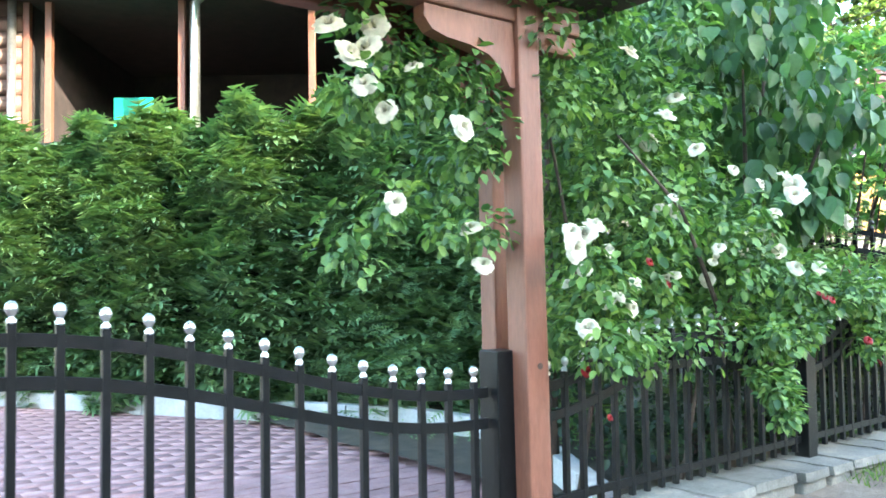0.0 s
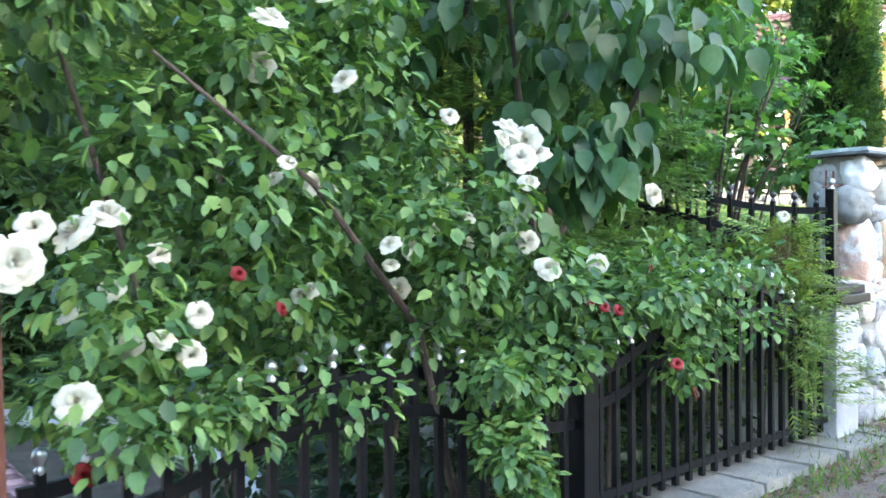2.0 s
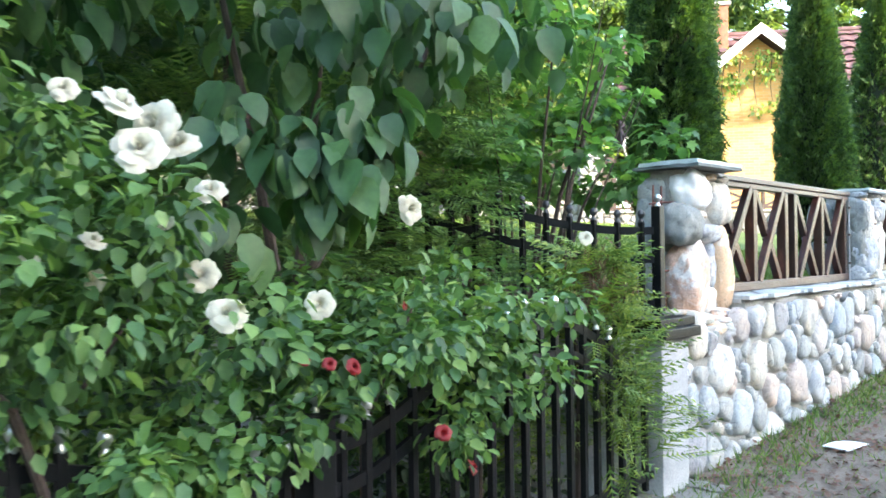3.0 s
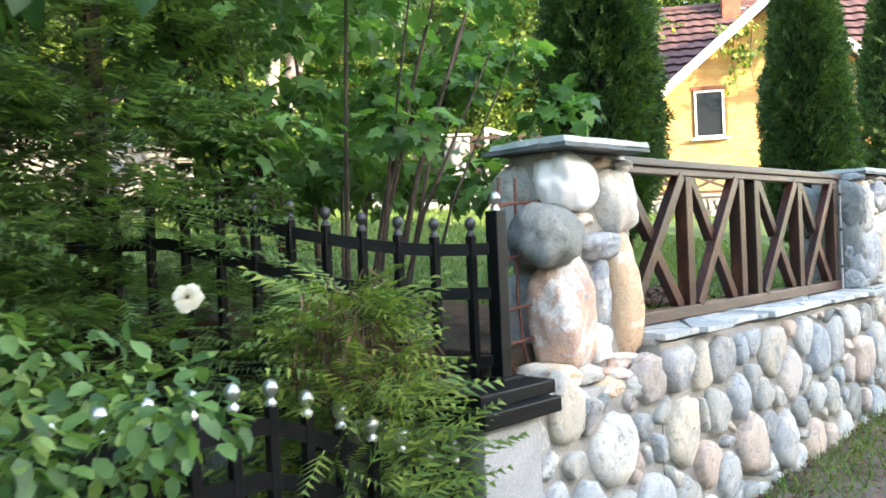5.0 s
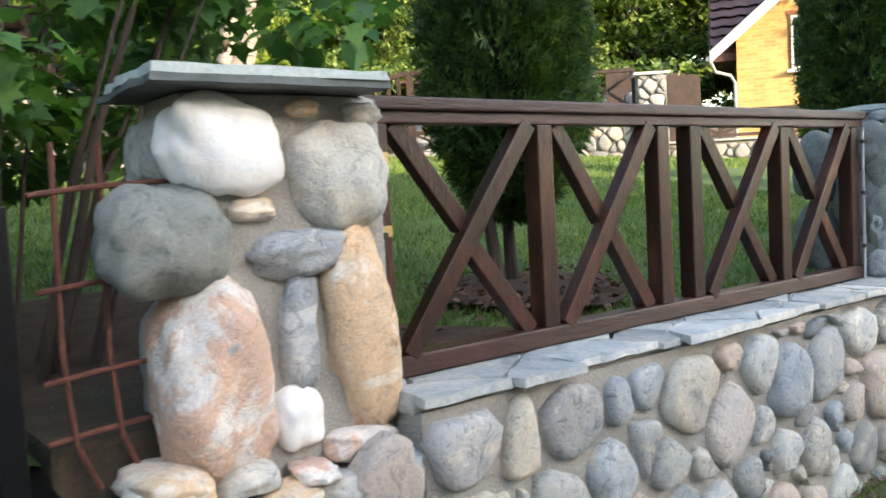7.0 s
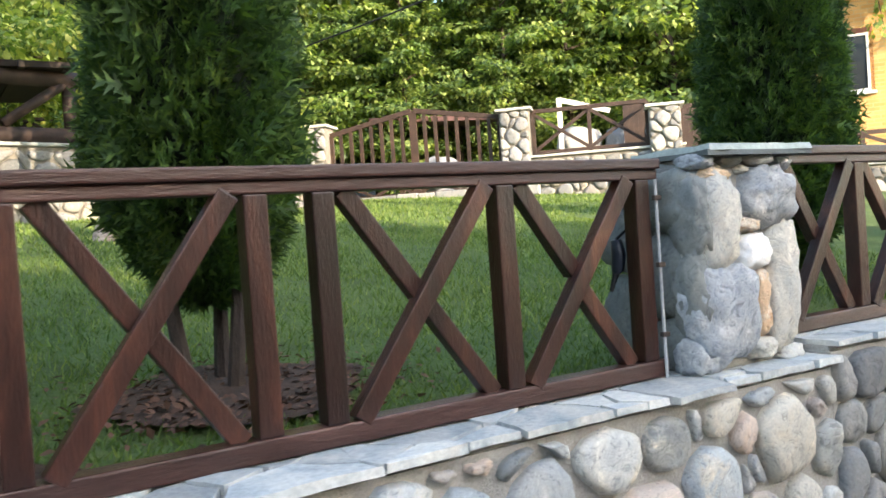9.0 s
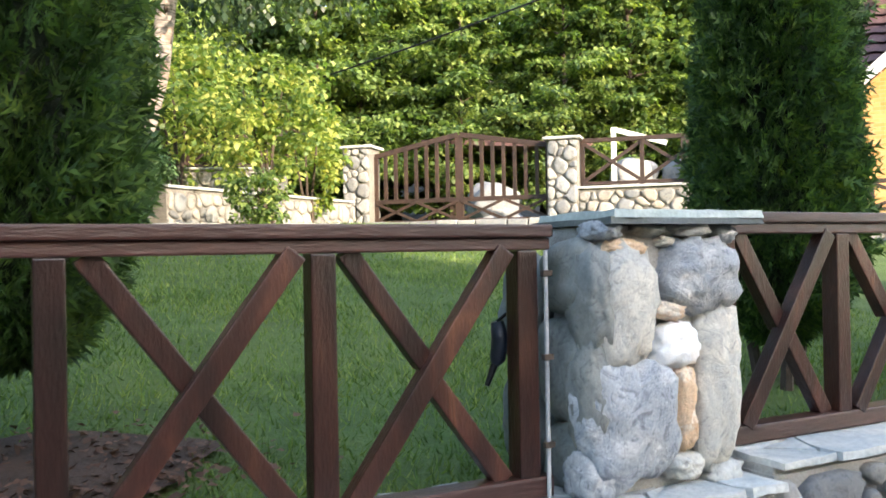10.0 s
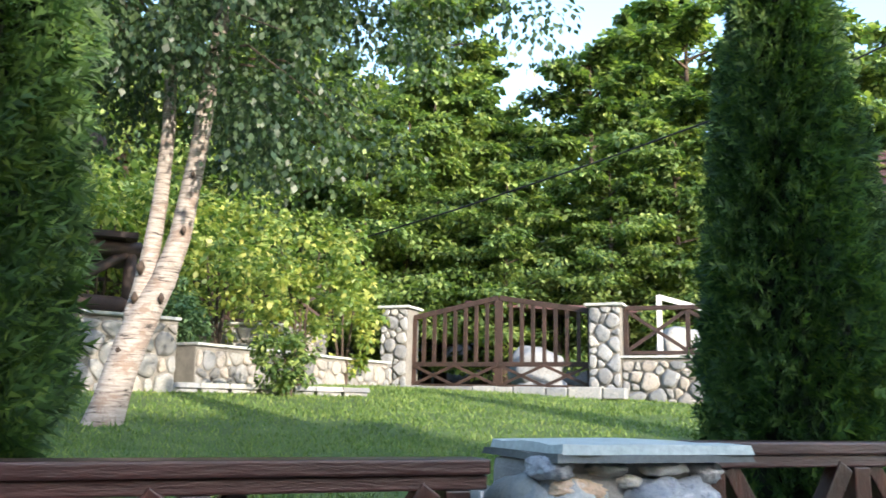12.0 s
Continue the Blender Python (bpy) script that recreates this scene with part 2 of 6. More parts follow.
M_LOG = surface("log_siding", [(0.25, (0.09, 0.05, 0.04)), (0.6, (0.14, 0.08, 0.06)), (0.85, (0.19, 0.11, 0.08))], 4, 50, 0.6, 0.3, stretch=(0.3, 1, 1))
M_DARKWOOD = surface("dark_brown_boards", [(0.3, (0.025, 0.015, 0.012)), (0.7, (0.06, 0.035, 0.026))], 5, 60, 0.7, 0.3)
# Near-black boards: the porch roof's shade is put into this colour.
M_PORCH = surface("porch_boards_in_shade", [(0.3, (0.022, 0.018, 0.020)), (0.7, (0.050, 0.036, 0.034))], 5, 60, 0.7, 0.3)
M_TARP = surface("green_cloth", [(0.3, (0.0, 0.20, 0.13)), (0.7, (0.01, 0.32, 0.22))], 3, 60, 0.6, 0.2)
M_ROSE = leaf_mat("rose_white", [(0.1, (0.60, 0.54, 0.38)), (0.5, (0.68, 0.65, 0.53)), (0.9, (0.74, 0.72, 0.64))], 0.7, 0.25, (1, 1, 0.92))
M_RED = leaf_mat("rose_red", [(0.1, (0.20, 0.003, 0.005)), (0.9, (0.36, 0.008, 0.012))], 0.5, 0.25, (1, 0.6, 0.6))
M_ROSE_LEAF = leaf_mat("rose_leaf", [(0.1, (0.026, 0.068, 0.026)), (0.4, (0.078, 0.165, 0.053)), (0.68, (0.165, 0.285, 0.082)), (0.92, (0.33, 0.43, 0.13))], 0.5)
M_BROAD = leaf_mat("broad_leaf", [(0.1, (0.020, 0.058, 0.024)), (0.5, (0.045, 0.112, 0.038)), (0.9, (0.115, 0.215, 0.062))], 0.5, 0.35, (1.15, 1.25, 0.5), 0.5, 2.5)
M_VIBURNUM = leaf_mat("fresh_lobed_leaf", [(0.1, (0.042, 0.105, 0.036)), (0.5, (0.105, 0.24, 0.074)), (0.9, (0.23, 0.40, 0.12))], 0.5, 0.45)
# Very dark leaf green that carries the shade under the canopy.
M_SHADE_LEAF = leaf_mat("shade_dark_leaf", [(0.1, (0.010, 0.028, 0.011)), (0.9, (0.026, 0.060, 0.020))], 0.5, 0.15)
M_HEDGE = leaf_mat("hedge_spray", [(0.1, (0.062, 0.130, 0.060)), (0.5, (0.13, 0.235, 0.10)), (0.85, (0.23, 0.34, 0.13))], 0.6, 0.2)
M_THUJA = leaf_mat("thuja_spray", [(0.1, (0.012, 0.034, 0.009)), (0.42, (0.036, 0.086, 0.019)), (0.70, (0.090, 0.165, 0.032)), (0.95, (0.22, 0.29, 0.052))], 0.6, 0.25, (1.15, 1.25, 0.5), 0.45, 5.0)
M_SPRUCE = leaf_mat("spruce_spray", [(0.1, (0.045, 0.100, 0.042)), (0.5, (0.12, 0.215, 0.080)), (0.9, (0.25, 0.36, 0.12))], 0.55, 0.35)
M_JUNIPER = leaf_mat("young_conifer", [(0.1, (0.065, 0.125, 0.035)), (0.5, (0.14, 0.23, 0.055)), (0.9, (0.34, 0.40, 0.085))], 0.6, 0.3)
M_DEAD = leaf_mat("dry_sprays", [(0.1, (0.075, 0.042, 0.025)), (0.9, (0.17, 0.105, 0.06))], 0.8, 0.1)
M_NOZZLE = surface("dark_blue_plastic", [(0.3, (0.008, 0.012, 0.02)), (0.7, (0.015, 0.022, 0.035))], 20, 120, 0.4, 0.1)
M_BIRCH_LEAF = leaf_mat("birch_leaf", [(0.15, (0.020, 0.044, 0.024)), (0.5, (0.050, 0.092, 0.044)), (0.85, (0.13, 0.185, 0.080))], 0.4, 0.4, (1.15, 1.25, 0.5), 0.5, 1.6)
# Wide ramp by bough paints lit clumps and dark gaps into the leaves.
M_FOREST = leaf_mat("forest_leaf", [(0.22, (0.022, 0.050, 0.020)), (0.40, (0.075, 0.135, 0.045)), (0.55, (0.19, 0.28, 0.085)), (0.76, (0.42, 0.49, 0.16))], 0.5, 0.45, (1.15, 1.25, 0.5), 0.62, 0.9)
M_GRASS = leaf_mat("grass_blade", [(0.15, (0.050, 0.100, 0.020)), (0.5, (0.12, 0.205, 0.042)), (0.8, (0.24, 0.30, 0.075)), (0.95, (0.34, 0.34, 0.13))], 0.6, 0.3, (1.15, 1.25, 0.5), 0.45, 2.4)
M_LITTER = leaf_mat("leaf_litter", [(0.1, (0.07, 0.035, 0.022)), (0.9, (0.20, 0.10, 0.06))], 0.85, 0.05)
m_, nt_, b_ = make_mat("window_glass")
b_.inputs["Base Color"].default_value = (0.03, 0.035, 0.04, 1)
b_.inputs["Roughness"].default_value = 0.08
b_.inputs["IOR"].default_value = 1.25
M_GLASS = m_


def birch_bark():
    m, nt, b = make_mat("birch_bark")
    v = coords(nt, (2.6, 2.6, 22))
    n1 = noise_tex(nt, v, 2.2, 5, 0.65, 0.5)
    n2 = noise_tex(nt, coords(nt, (2, 2, 3)), 2.6, 5, 0.7, 0.6)
    n3 = noise_tex(nt, coords(nt, (1, 1, 0.6)), 26, 4, 0.7)
    c = ramp(nt, n1, [(0.35, (0.030, 0.024, 0.022)), (0.42, (0.24, 0.20, 0.175)), (0.55, (0.36, 0.32, 0.29)), (0.75, (0.45, 0.405, 0.37))])
    c = mixc(nt, ramp(nt, n2, [(0.50, (0, 0, 0)), (0.60, (0.8, 0.8, 0.8))]), c, (0.22, 0.155, 0.12))
    c = mixc(nt, ramp(nt, n3, [(0.62, (0, 0, 0)), (0.72, (0.6, 0.6, 0.6))]), c, (0.08, 0.065, 0.055))
    nt.links.new(c, b.inputs["Base Color"])
    b.inputs["Roughness"].default_value = 0.8
    bump(nt, b, n1, 0.5)
    return m


M_BIRCH = birch_bark()

# ---- mesh helpers ----
rng = np.random.default_rng(7)


def link(name, mesh, parent=None, label="", smooth=False):
    ob = new(name, mesh)
    if smooth:
        mesh.shade_smooth()
    if parent is not None:
        ob.parent = parent
    if label:
        ob["label"] = label
    return ob


def part(name, bm, material, parent, label="", smooth=False):
    me = bpy.data.meshes.new(name)
    bm.to_mesh(me)
    bm.free()
    me.materials.append(material)
    return link(name, me, parent, label, smooth)


def thing(name, label, category, at=(0, 0, 0), group="", kind=""):
    ob = new(name)
    ob.location = at
    return tagged(ob, label, category, group, kind)


def np_mesh(name, verts, quads=None, tris=None, mat=None, parent=None, label="", smooth=False):
    """A mesh from arrays of corners, four-sided and three-sided faces."""
    me = bpy.data.meshes.new(name)
    nq = 0 if quads is None else len(quads)
    nt = 0 if tris is None else len(tris)
    loops = np.concatenate([np.asarray(a, dtype=np.int32).ravel() for a in (quads, tris) if a is not None and len(a)])
    me.vertices.add(len(verts))
    me.vertices.foreach_set("co", np.asarray(verts, dtype=np.float32).ravel())
    me.loops.add(len(loops))
    me.loops.foreach_set("vertex_index", loops)
    me.polygons.add(nq + nt)
    me.polygons.foreach_set("loop_start", np.concatenate([np.arange(nq) * 4, nq * 4 + np.arange(nt) * 3]).astype(np.int32))
    me.update(calc_edges=True)
    if mat is not None:
        me.materials.append(mat)
    return link(name, me, parent, label, smooth)


def box_bm(lo, hi, bev=0.0):
    bm = bmesh.new()
    bmesh.ops.create_cube(bm, size=1)
    for v in bm.verts:
        v.co = Vector([(l + h) / 2 + c * (h - l) for l, h, c in zip(lo, hi, v.co)])
    if bev:
        bmesh.ops.bevel(bm, geom=bm.edges[:], offset=bev, segments=2, affect='EDGES', profile=0.6)
    return bm


def beam_bm(p, q, w, h, bev=0.006, up=(0, 0, 1)):
    """A squared timber or bar from p to q."""
    p, q = Vector(p), Vector(q)
    d = q - p
    bm = box_bm((-w / 2, -h / 2, 0), (w / 2, h / 2, d.length), bev)
    z = d.normalized()
    x = Vector(up).cross(z)
    x = x.normalized() if x.length > 1e-4 else Vector((1, 0, 0))
    y = z.cross(x)
    m = Matrix((x, y, z)).transposed().to_4x4()
    m.translation = p
    bm.transform(m)
    return bm


def tube_bm(points, radii, seg=8):
    """A round, tapering stem through the points."""
    bm = bmesh.new()
    rings = []
    pts = [Vector(p) for p in points]
    for i, p in enumerate(pts):
        d = (pts[min(i + 1, len(pts) - 1)] - pts[max(i - 1, 0)]).normalized()
        a = d.cross(Vector((0.31, 0.95, 0.05))).normalized()
        b = d.cross(a)
        rings.append([bm.verts.new(p + radii[i] * (math.cos(k * math.tau / seg) * a + math.sin(k * math.tau / seg) * b)) for k in range(seg)])
    for r0, r1 in zip(rings, rings[1:]):
        for k in range(seg):
            bm.faces.new((r0[k], r0[(k + 1) % seg], r1[(k + 1) % seg], r1[k]))
    bm.faces.new(rings[0])
    bm.faces.new(rings[-1][::-1])
    bmesh.ops.recalc_face_normals(bm, faces=bm.faces[:])
    return bm


def ribbon_bm(points, w, h):
    """A flat iron bar bent through points in an upright plane."""
    bm = bmesh.new()
    rings = []
    pts = [Vector(p) for p in points]
    for i, p in enumerate(pts):
        d = (pts[min(i + 1, len(pts) - 1)] - pts[max(i - 1, 0)]).normalized()
        side = d.cross(Vector((0, 0, 1))).normalized()
        up = side.cross(d)
        rings.append([bm.verts.new(p + side * sx * w / 2 + up * sz * h / 2) for sx, sz in ((-1, -1), (1, -1), (1, 1), (-1, 1))])
    for r0, r1 in zip(rings, rings[1:]):
        for k in range(4):
            bm.faces.new((r0[k], r0[(k + 1) % 4], r1[(k + 1) % 4], r1[k]))
    bm.faces.new(rings[0])
    bm.faces.new(rings[-1][::-1])
    bmesh.ops.recalc_face_normals(bm, faces=bm.faces[:])
    return bm


def sheet(name, xs, ys, f, mat, parent=None):
    xx, yy = np.meshgrid(xs, ys, indexing="ij")
    zz = np.vectorize(f)(xx, yy)
    v = np.stack([xx, yy, zz], -1).reshape(-1, 3)
    n, m = len(xs), len(ys)
    i, j = np.meshgrid(np.arange(n - 1), np.arange(m - 1), indexing="ij")
    a = (i * m + j).ravel()
    return np_mesh(name, v, quads=np.stack([a, a + m, a + m + 1, a + 1], 1), mat=mat, parent=parent, smooth=True)


LEAF = {
    "broad": (np.array([(0, 0, 0), (0.25, 0.30, 0.07), (0.68, 0.27, 0.05), (1, 0, -0.10), (0.68, -0.27, 0.05), (0.25, -0.30, 0.07)]), np.array([(0, 3, 2, 1), (0, 5, 4, 3)]), None),
    "heart": (np.array([(0.02, 0, 0), (0.02, 0.17, 0.03), (0.20, 0.34, 0.08), (0.52, 0.36, 0.05), (0.80, 0.20, -0.05), (1.02, 0, -0.20),
                        (0.80, -0.20, -0.05), (0.52, -0.36, 0.05), (0.20, -0.34, 0.08), (0.02, -0.17, 0.03), (0.45, 0, -0.02)]),
              np.array([(0, 10, 2, 1), (10, 4, 3, 2), (0, 9, 8, 10), (10, 8, 7, 6)]), np.array([(10, 5, 4), (10, 6, 5)])),
    "frond": (np.array([(0, 0.045, 0), (0, -0.045, 0), (1, 0, -0.12), (0.12, 0, 0), (0.36, 0, 0), (0.55, 0.40, -0.05), (0.12, 0, 0), (0.36, 0, 0), (0.55, -0.40, -0.05),
                        (0.42, 0, 0), (0.64, 0, -0.01), (0.84, 0.28, -0.09), (0.42, 0, 0), (0.64, 0, -0.01), (0.84, -0.28, -0.09), (0.0, 0.02, 0), (0.18, 0, 0), (0.26, 0.34, -0.02), (0.0, -0.02, 0), (0.18, 0, 0), (0.26, -0.34, -0.02)]),
              None, np.arange(21).reshape(7, 3)),
    "lobed": (np.array([(0.0, 0, 0), (0.12, 0.20, 0.04), (0.02, 0.40, 0.02), (0.34, 0.30, 0.06), (0.48, 0.50, 0.0), (0.60, 0.24, 0.03), (1.0, 0, -0.14), (0.60, -0.24, 0.03), (0.48, -0.50, 0.0), (0.34, -0.30, 0.06), (0.02, -0.40, 0.02), (0.12, -0.20, 0.04), (0.40, 0, 0)]),
              None, np.array([(12, b, a) for a, b in ((0, 1), (1, 2), (2, 3), (3, 4), (4, 5), (5, 6), (6, 7), (7, 8), (8, 9), (9, 10), (10, 11), (11, 0))])),
    "tri": (np.array([(0, 0.5, 0), (0, -0.5, 0), (1, 0, 0)]), None, np.array([(0, 1, 2)])),
    "diamond": (np.array([(0, 0, 0), (0.5, 0.36, 0.06), (1, 0, -0.06), (0.5, -0.36, 0.06)]), np.array([(0, 3, 2, 1)]), None),
}



def feather():
    """A flat conifer spray: a thin spine with narrow side shoots that shorten towards the tip."""
    pts = [(0, 0.015, 0), (0, -0.015, 0), (1, 0, -0.10)]
    for k in range(6):
        a, l = 0.10 + 0.14 * k, 0.34 - 0.04 * k
        for side in (1, -1):
            pts += [(a, 0, -0.1 * a * a), (a + 0.075, 0, -0.1 * a * a), (a + 0.72 * l, side * 0.80 * l, -0.03 - 0.1 * a)]
    return np.array(pts), None, np.arange(len(pts)).reshape(-1, 3)


LEAF["feather"] = feather()


def unit(a):
    return a / np.maximum(np.linalg.norm(a, axis=-1, keepdims=True), 1e-9)


def leaf_arrays(P, A, U, size, shape, width=1.0):
    """Leaves at P that point along A with their upper face to U."""
    T, quads, tris = LEAF[shape]
    A = unit(A)
    S = unit(np.cross(U, A))
    U = np.cross(A, S)
    s = np.asarray(size)[:, None, None]
    V = P[:, None] + s * (T[None, :, 0:1] * A[:, None] + width * T[None, :, 1:2] * S[:, None] + T[None, :, 2:3] * U[:, None])
    k = np.arange(len(P))[:, None, None] * len(T)
    q = None if quads is None else (quads[None] + k).reshape(-1, 4)
    t = None if tris is None else (tris[None] + k).reshape(-1, 3)
    return V.reshape(-1, 3), q, t


def leaves(name, P, A, U, size, shape, mat, parent=None, width=1.0, label=""):
    V, q, t = leaf_arrays(P, A, U, size, shape, width)
    return np_mesh(name, V, q, t, mat, parent, label)


def rand_dirs(n):
    return unit(rng.normal(size=(n, 3)))


def clump_leaves(centres, radii, per, size, droop=0.3, flat=0.5):
    """Leaves in loose clumps: places, ways they point, upper sides and sizes."""
    n = len(centres)
    d = rand_dirs(n * per) * (rng.random((n * per, 1)) ** 0.45)
    d[:, 2] *= flat
    P = np.repeat(centres, per, 0) + d * np.repeat(radii, per)[:, None]
    A = unit(d + rand_dirs(n * per) * 0.6 + np.array([0, 0, -droop]))
    U = unit(d * 0.5 + np.array([0, 0, 1.0]) + rand_dirs(n * per) * 0.55)
    return P, A, U, size * (0.6 + 0.7 * rng.random(n * per))


# ---- the lie of the land ----
WALL_Y, COPE_Z, RAIL_Y, PIL_Y = 2.66, 1.31, 2.87, 2.775


def road_z(x, y):
    x = max(-30.0, min(x, 16.0))
    return 0.05 + 0.05 * x - 0.05 * max(0.0, min(2.0 - y, 2.0)) / 2


def lawn_z(x, y):
    return float(np.interp(y, [2.9, 3.6, 8.6, 13, 16, 60], [1.26, 1.30, 1.98, 2.40, 2.55, 3.2]))


def ground_z(x, y):
    if y > 2.8:
        return min(road_z(x, 2.8), 0.1) - 0.1 if x < 7 else 0.9 + 0.07 * min(y - 2.8, 25)
    return road_z(x, y) + 0.02 * noise.noise(Vector((x * 0.9, y * 0.9, 0)))


xs = np.concatenate([[-400, -200, -100, -60, -40, -30, -20], np.arange(-12, 18, 0.4), [20, 24, 30, 45, 70, 120, 250, 500]])
ys = np.concatenate([[-400, -200, -100, -50, -30, -20, -14, -10], np.arange(-8, 2.8, 0.3), [2.79, 2.81, 4, 7, 12, 20, 35, 60, 120, 250, 500]])
tagged(sheet("ground", xs, ys, ground_z, M_DIRT), "packed dirt lane with grit and dry leaves", "ground", kind="structure")
lawn_x = np.concatenate([np.arange(0, 19, 0.45), [21, 25, 33, 53]])
lawn_y = np.concatenate([[2.9, 3.2], np.arange(3.6, 20, 0.5), [22, 26, 34, 50, 70]])
lawn = sheet("lawn", lawn_x, lawn_y, lambda x, y: lawn_z(x, y) + 0.025 * noise.noise(Vector((x, y, 3))), M_LAWN)
for v in lawn.data.vertices:
    v.co.x += 7.02 - 0.62 * max(0.0, min(v.co.y, 6.2) - 2.9)
tagged(lawn, "mown green lawn rising behind the stone wall", "lawn", kind="structure")


# ---- rubble stone work ----
def cell(sites, weights, i, x0, z0, x1, z1):
    """The share of a wall's face that belongs to stone i."""
    poly = [(x0, z0), (x1, z0), (x1, z1), (x0, z1)]
    px, pz = sites[i]
    d2 = ((sites - sites[i]) ** 2).sum(1)
    for j in np.argsort(d2)[1:16]:
        nx, nz = sites[j] - sites[i]
        lim = (sites[j] @ sites[j] - sites[i] @ sites[i] + weights[i] - weights[j]) / 2
        out = []
        for (ax, az), (bx, bz) in zip(poly, poly[1:] + poly[:1]):
            da, db = nx * ax + nz * az - lim, nx * bx + nz * bz - lim
            if da <= 0:
                out.append((ax, az))
            if da * db < 0:
                t = da / (da - db)
                out.append((ax + t * (bx - ax), az + t * (bz - az)))
        poly = out
        if len(poly) < 3:
            return None
    return poly


def stone_mesh(poly, gap, depth):
    """A rounded stone that fills a cell but for the joint; its middle is at the origin, x and z in the wall's face, -y outward."""
    p = np.array(poly)
    c = p.mean(0)
    q = p - c
    for _ in range(1 + (rng.random() < 0.5)):
        nxt = np.roll(q, -1, 0)
        q = np.stack([0.75 * q + 0.25 * nxt, 0.25 * q + 0.75 * nxt], 1).reshape(-1, 2)
    if len(q) > 16:
        ang = np.arctan2(q[:, 1], q[:, 0])
        o = np.argsort(ang)
        want = np.linspace(-math.pi, math.pi, 15)[:-1]
        r = np.interp(want, ang[o], np.linalg.norm(q, axis=1)[o], period=math.tau)
        q = np.stack([np.cos(want), np.sin(want)], 1) * r[:, None]
    r = np.linalg.norm(q, axis=1)
    size = r.mean()
    if size < 0.02:
        return None, c, 0
    q = q * ((r - gap).clip(0.012) / r)[:, None]
    n = len(q)
    out = depth * (0.45 + 0.4 * min(size / 0.13, 1.2)) * (0.75 + 0.5 * rng.random())
    shape = 1 + rng.normal(0, 0.05, (n, 1))
    rings = []
    slant = rng.normal(0, 0.16, 2) * out / size
    flat = rng.uniform(0.55, 0.75)
    for s, d in ((0.97, 0.03), (1.0, 0.0), (0.985, -0.45 * out), (0.90, -0.84 * out), (flat, -0.98 * out), (flat * 0.45, -1.0 * out)):
        jit = shape * (1 + rng.normal(0, 0.016, (n, 1)))
        ring = np.concatenate([q[:, :1] * s * jit, np.full((n, 1), d) + rng.normal(0, 0.0035, (n, 1)), q[:, 1:] * s * jit], 1)
        if d < 0:
            ring[:, 1] += (ring[:, 0] * slant[0] + ring[:, 2] * slant[1]) * min(1.0, -d / out)
        rings.append(ring)
    V = np.concatenate(rings + [np.array([[0, -out * 1.01, 0]])])
    quads, tris = [], []
    for k in range(len(rings) - 1):
        for a in range(n):
            b = (a + 1) % n
            quads.append((k * n + a, k * n + b, (k + 1) * n + b, (k + 1) * n + a))
    top = (len(rings) - 1) * n
    tris = [(top + a, top + (a + 1) % n, top + n) for a in range(n)]
    return (V, quads, tris), c, size


def sow(x0, z0, x1, z1, sizes):
    """Places for stones of mixed size, largest first, none too near another."""
    pts, rad = [], []
    for r, tries in sizes:
        for _ in range(tries):
            p = np.array([rng.uniform(x0, x1), rng.uniform(z0, z1)])
            if all((((p - q) * (1.12, 0.9)) ** 2).sum() > (r + s) ** 2 for q, s in zip(pts, rad)):
                pts.append(p)
                rad.append(r * 0.93)
    return np.array(pts), np.array(rad)


def rubble(parent, frame_m, x0, z0, x1, z1, sizes, gap=0.010, depth=0.06, mat=None, keep=None, stuff=False):
    """Stones over one face of a wall, each an object under the wall. frame_m sets the face; keep picks places."""
    pts, rad = sow(x0, z0, x1, z1, sizes)
    w = rad ** 2 * 1.3
    VV, QQ, TT, base = [], [], [], 0
    for i in range(len(pts)):
        if keep and not keep(pts[i]):
            continue
        poly = cell(pts, w, i, x0, z0, x1, z1)
        if not poly:
            continue
        made, c, size = stone_mesh(poly, gap, depth)
        if made is None:
            continue
        V, q, t = made
        if stuff:
            VV.append(V + np.array([c[0], 0, c[1]]))
            QQ.append(np.array(q) + base)
            TT.append(np.array(t) + base)
            base += len(V)
            continue
        ob = np_mesh("stone", V, q, t, mat or M_STONE, parent, smooth=True)
        ob.matrix_basis = frame_m @ Matrix.Translation((c[0], 0, c[1]))
    if stuff:
        ob = np_mesh("stones", np.concatenate(VV), np.concatenate(QQ), np.concatenate(TT), mat or M_STONE_FAR, parent, smooth=True)
        ob.matrix_basis = frame_m
        ob["kind"] = "stuff"


def blob_stone(parent, x, y, z, w, h, d, mat, lean=0.0, seed=0, square=3.0, rugged=0.03):
    """One large boulder with flattened sides, set in a pillar."""
    bm = bmesh.new()
    bmesh.ops.create_icosphere(bm, subdivisions=4, radius=1)
    for v in bm.verts:
        c = v.co
        s = (abs(c.x) ** square + abs(c.y) ** square + abs(c.z) ** square) ** (-1 / square)
        p = c * s
        off = Vector((seed * 3.1, 1.7 * seed, 0))
        k = 1 + 0.20 * noise.noise(c * 1.2 + off) + 0.11 * noise.noise(c * 2.6 + off) + 0.03 * noise.noise(c * 6.5 + off) + rugged * abs(noise.noise(Vector((c.x * 5, c.y * 5, c.z * 3)) + off))
        v.co = Vector((p.x * w / 2, p.y * d / 2, p.z * h / 2)) * k
    ob = part("stone", bm, mat, parent, smooth=True)
    ob.matrix_basis = pose(x, y, z, 0, lean, 0)
    return ob


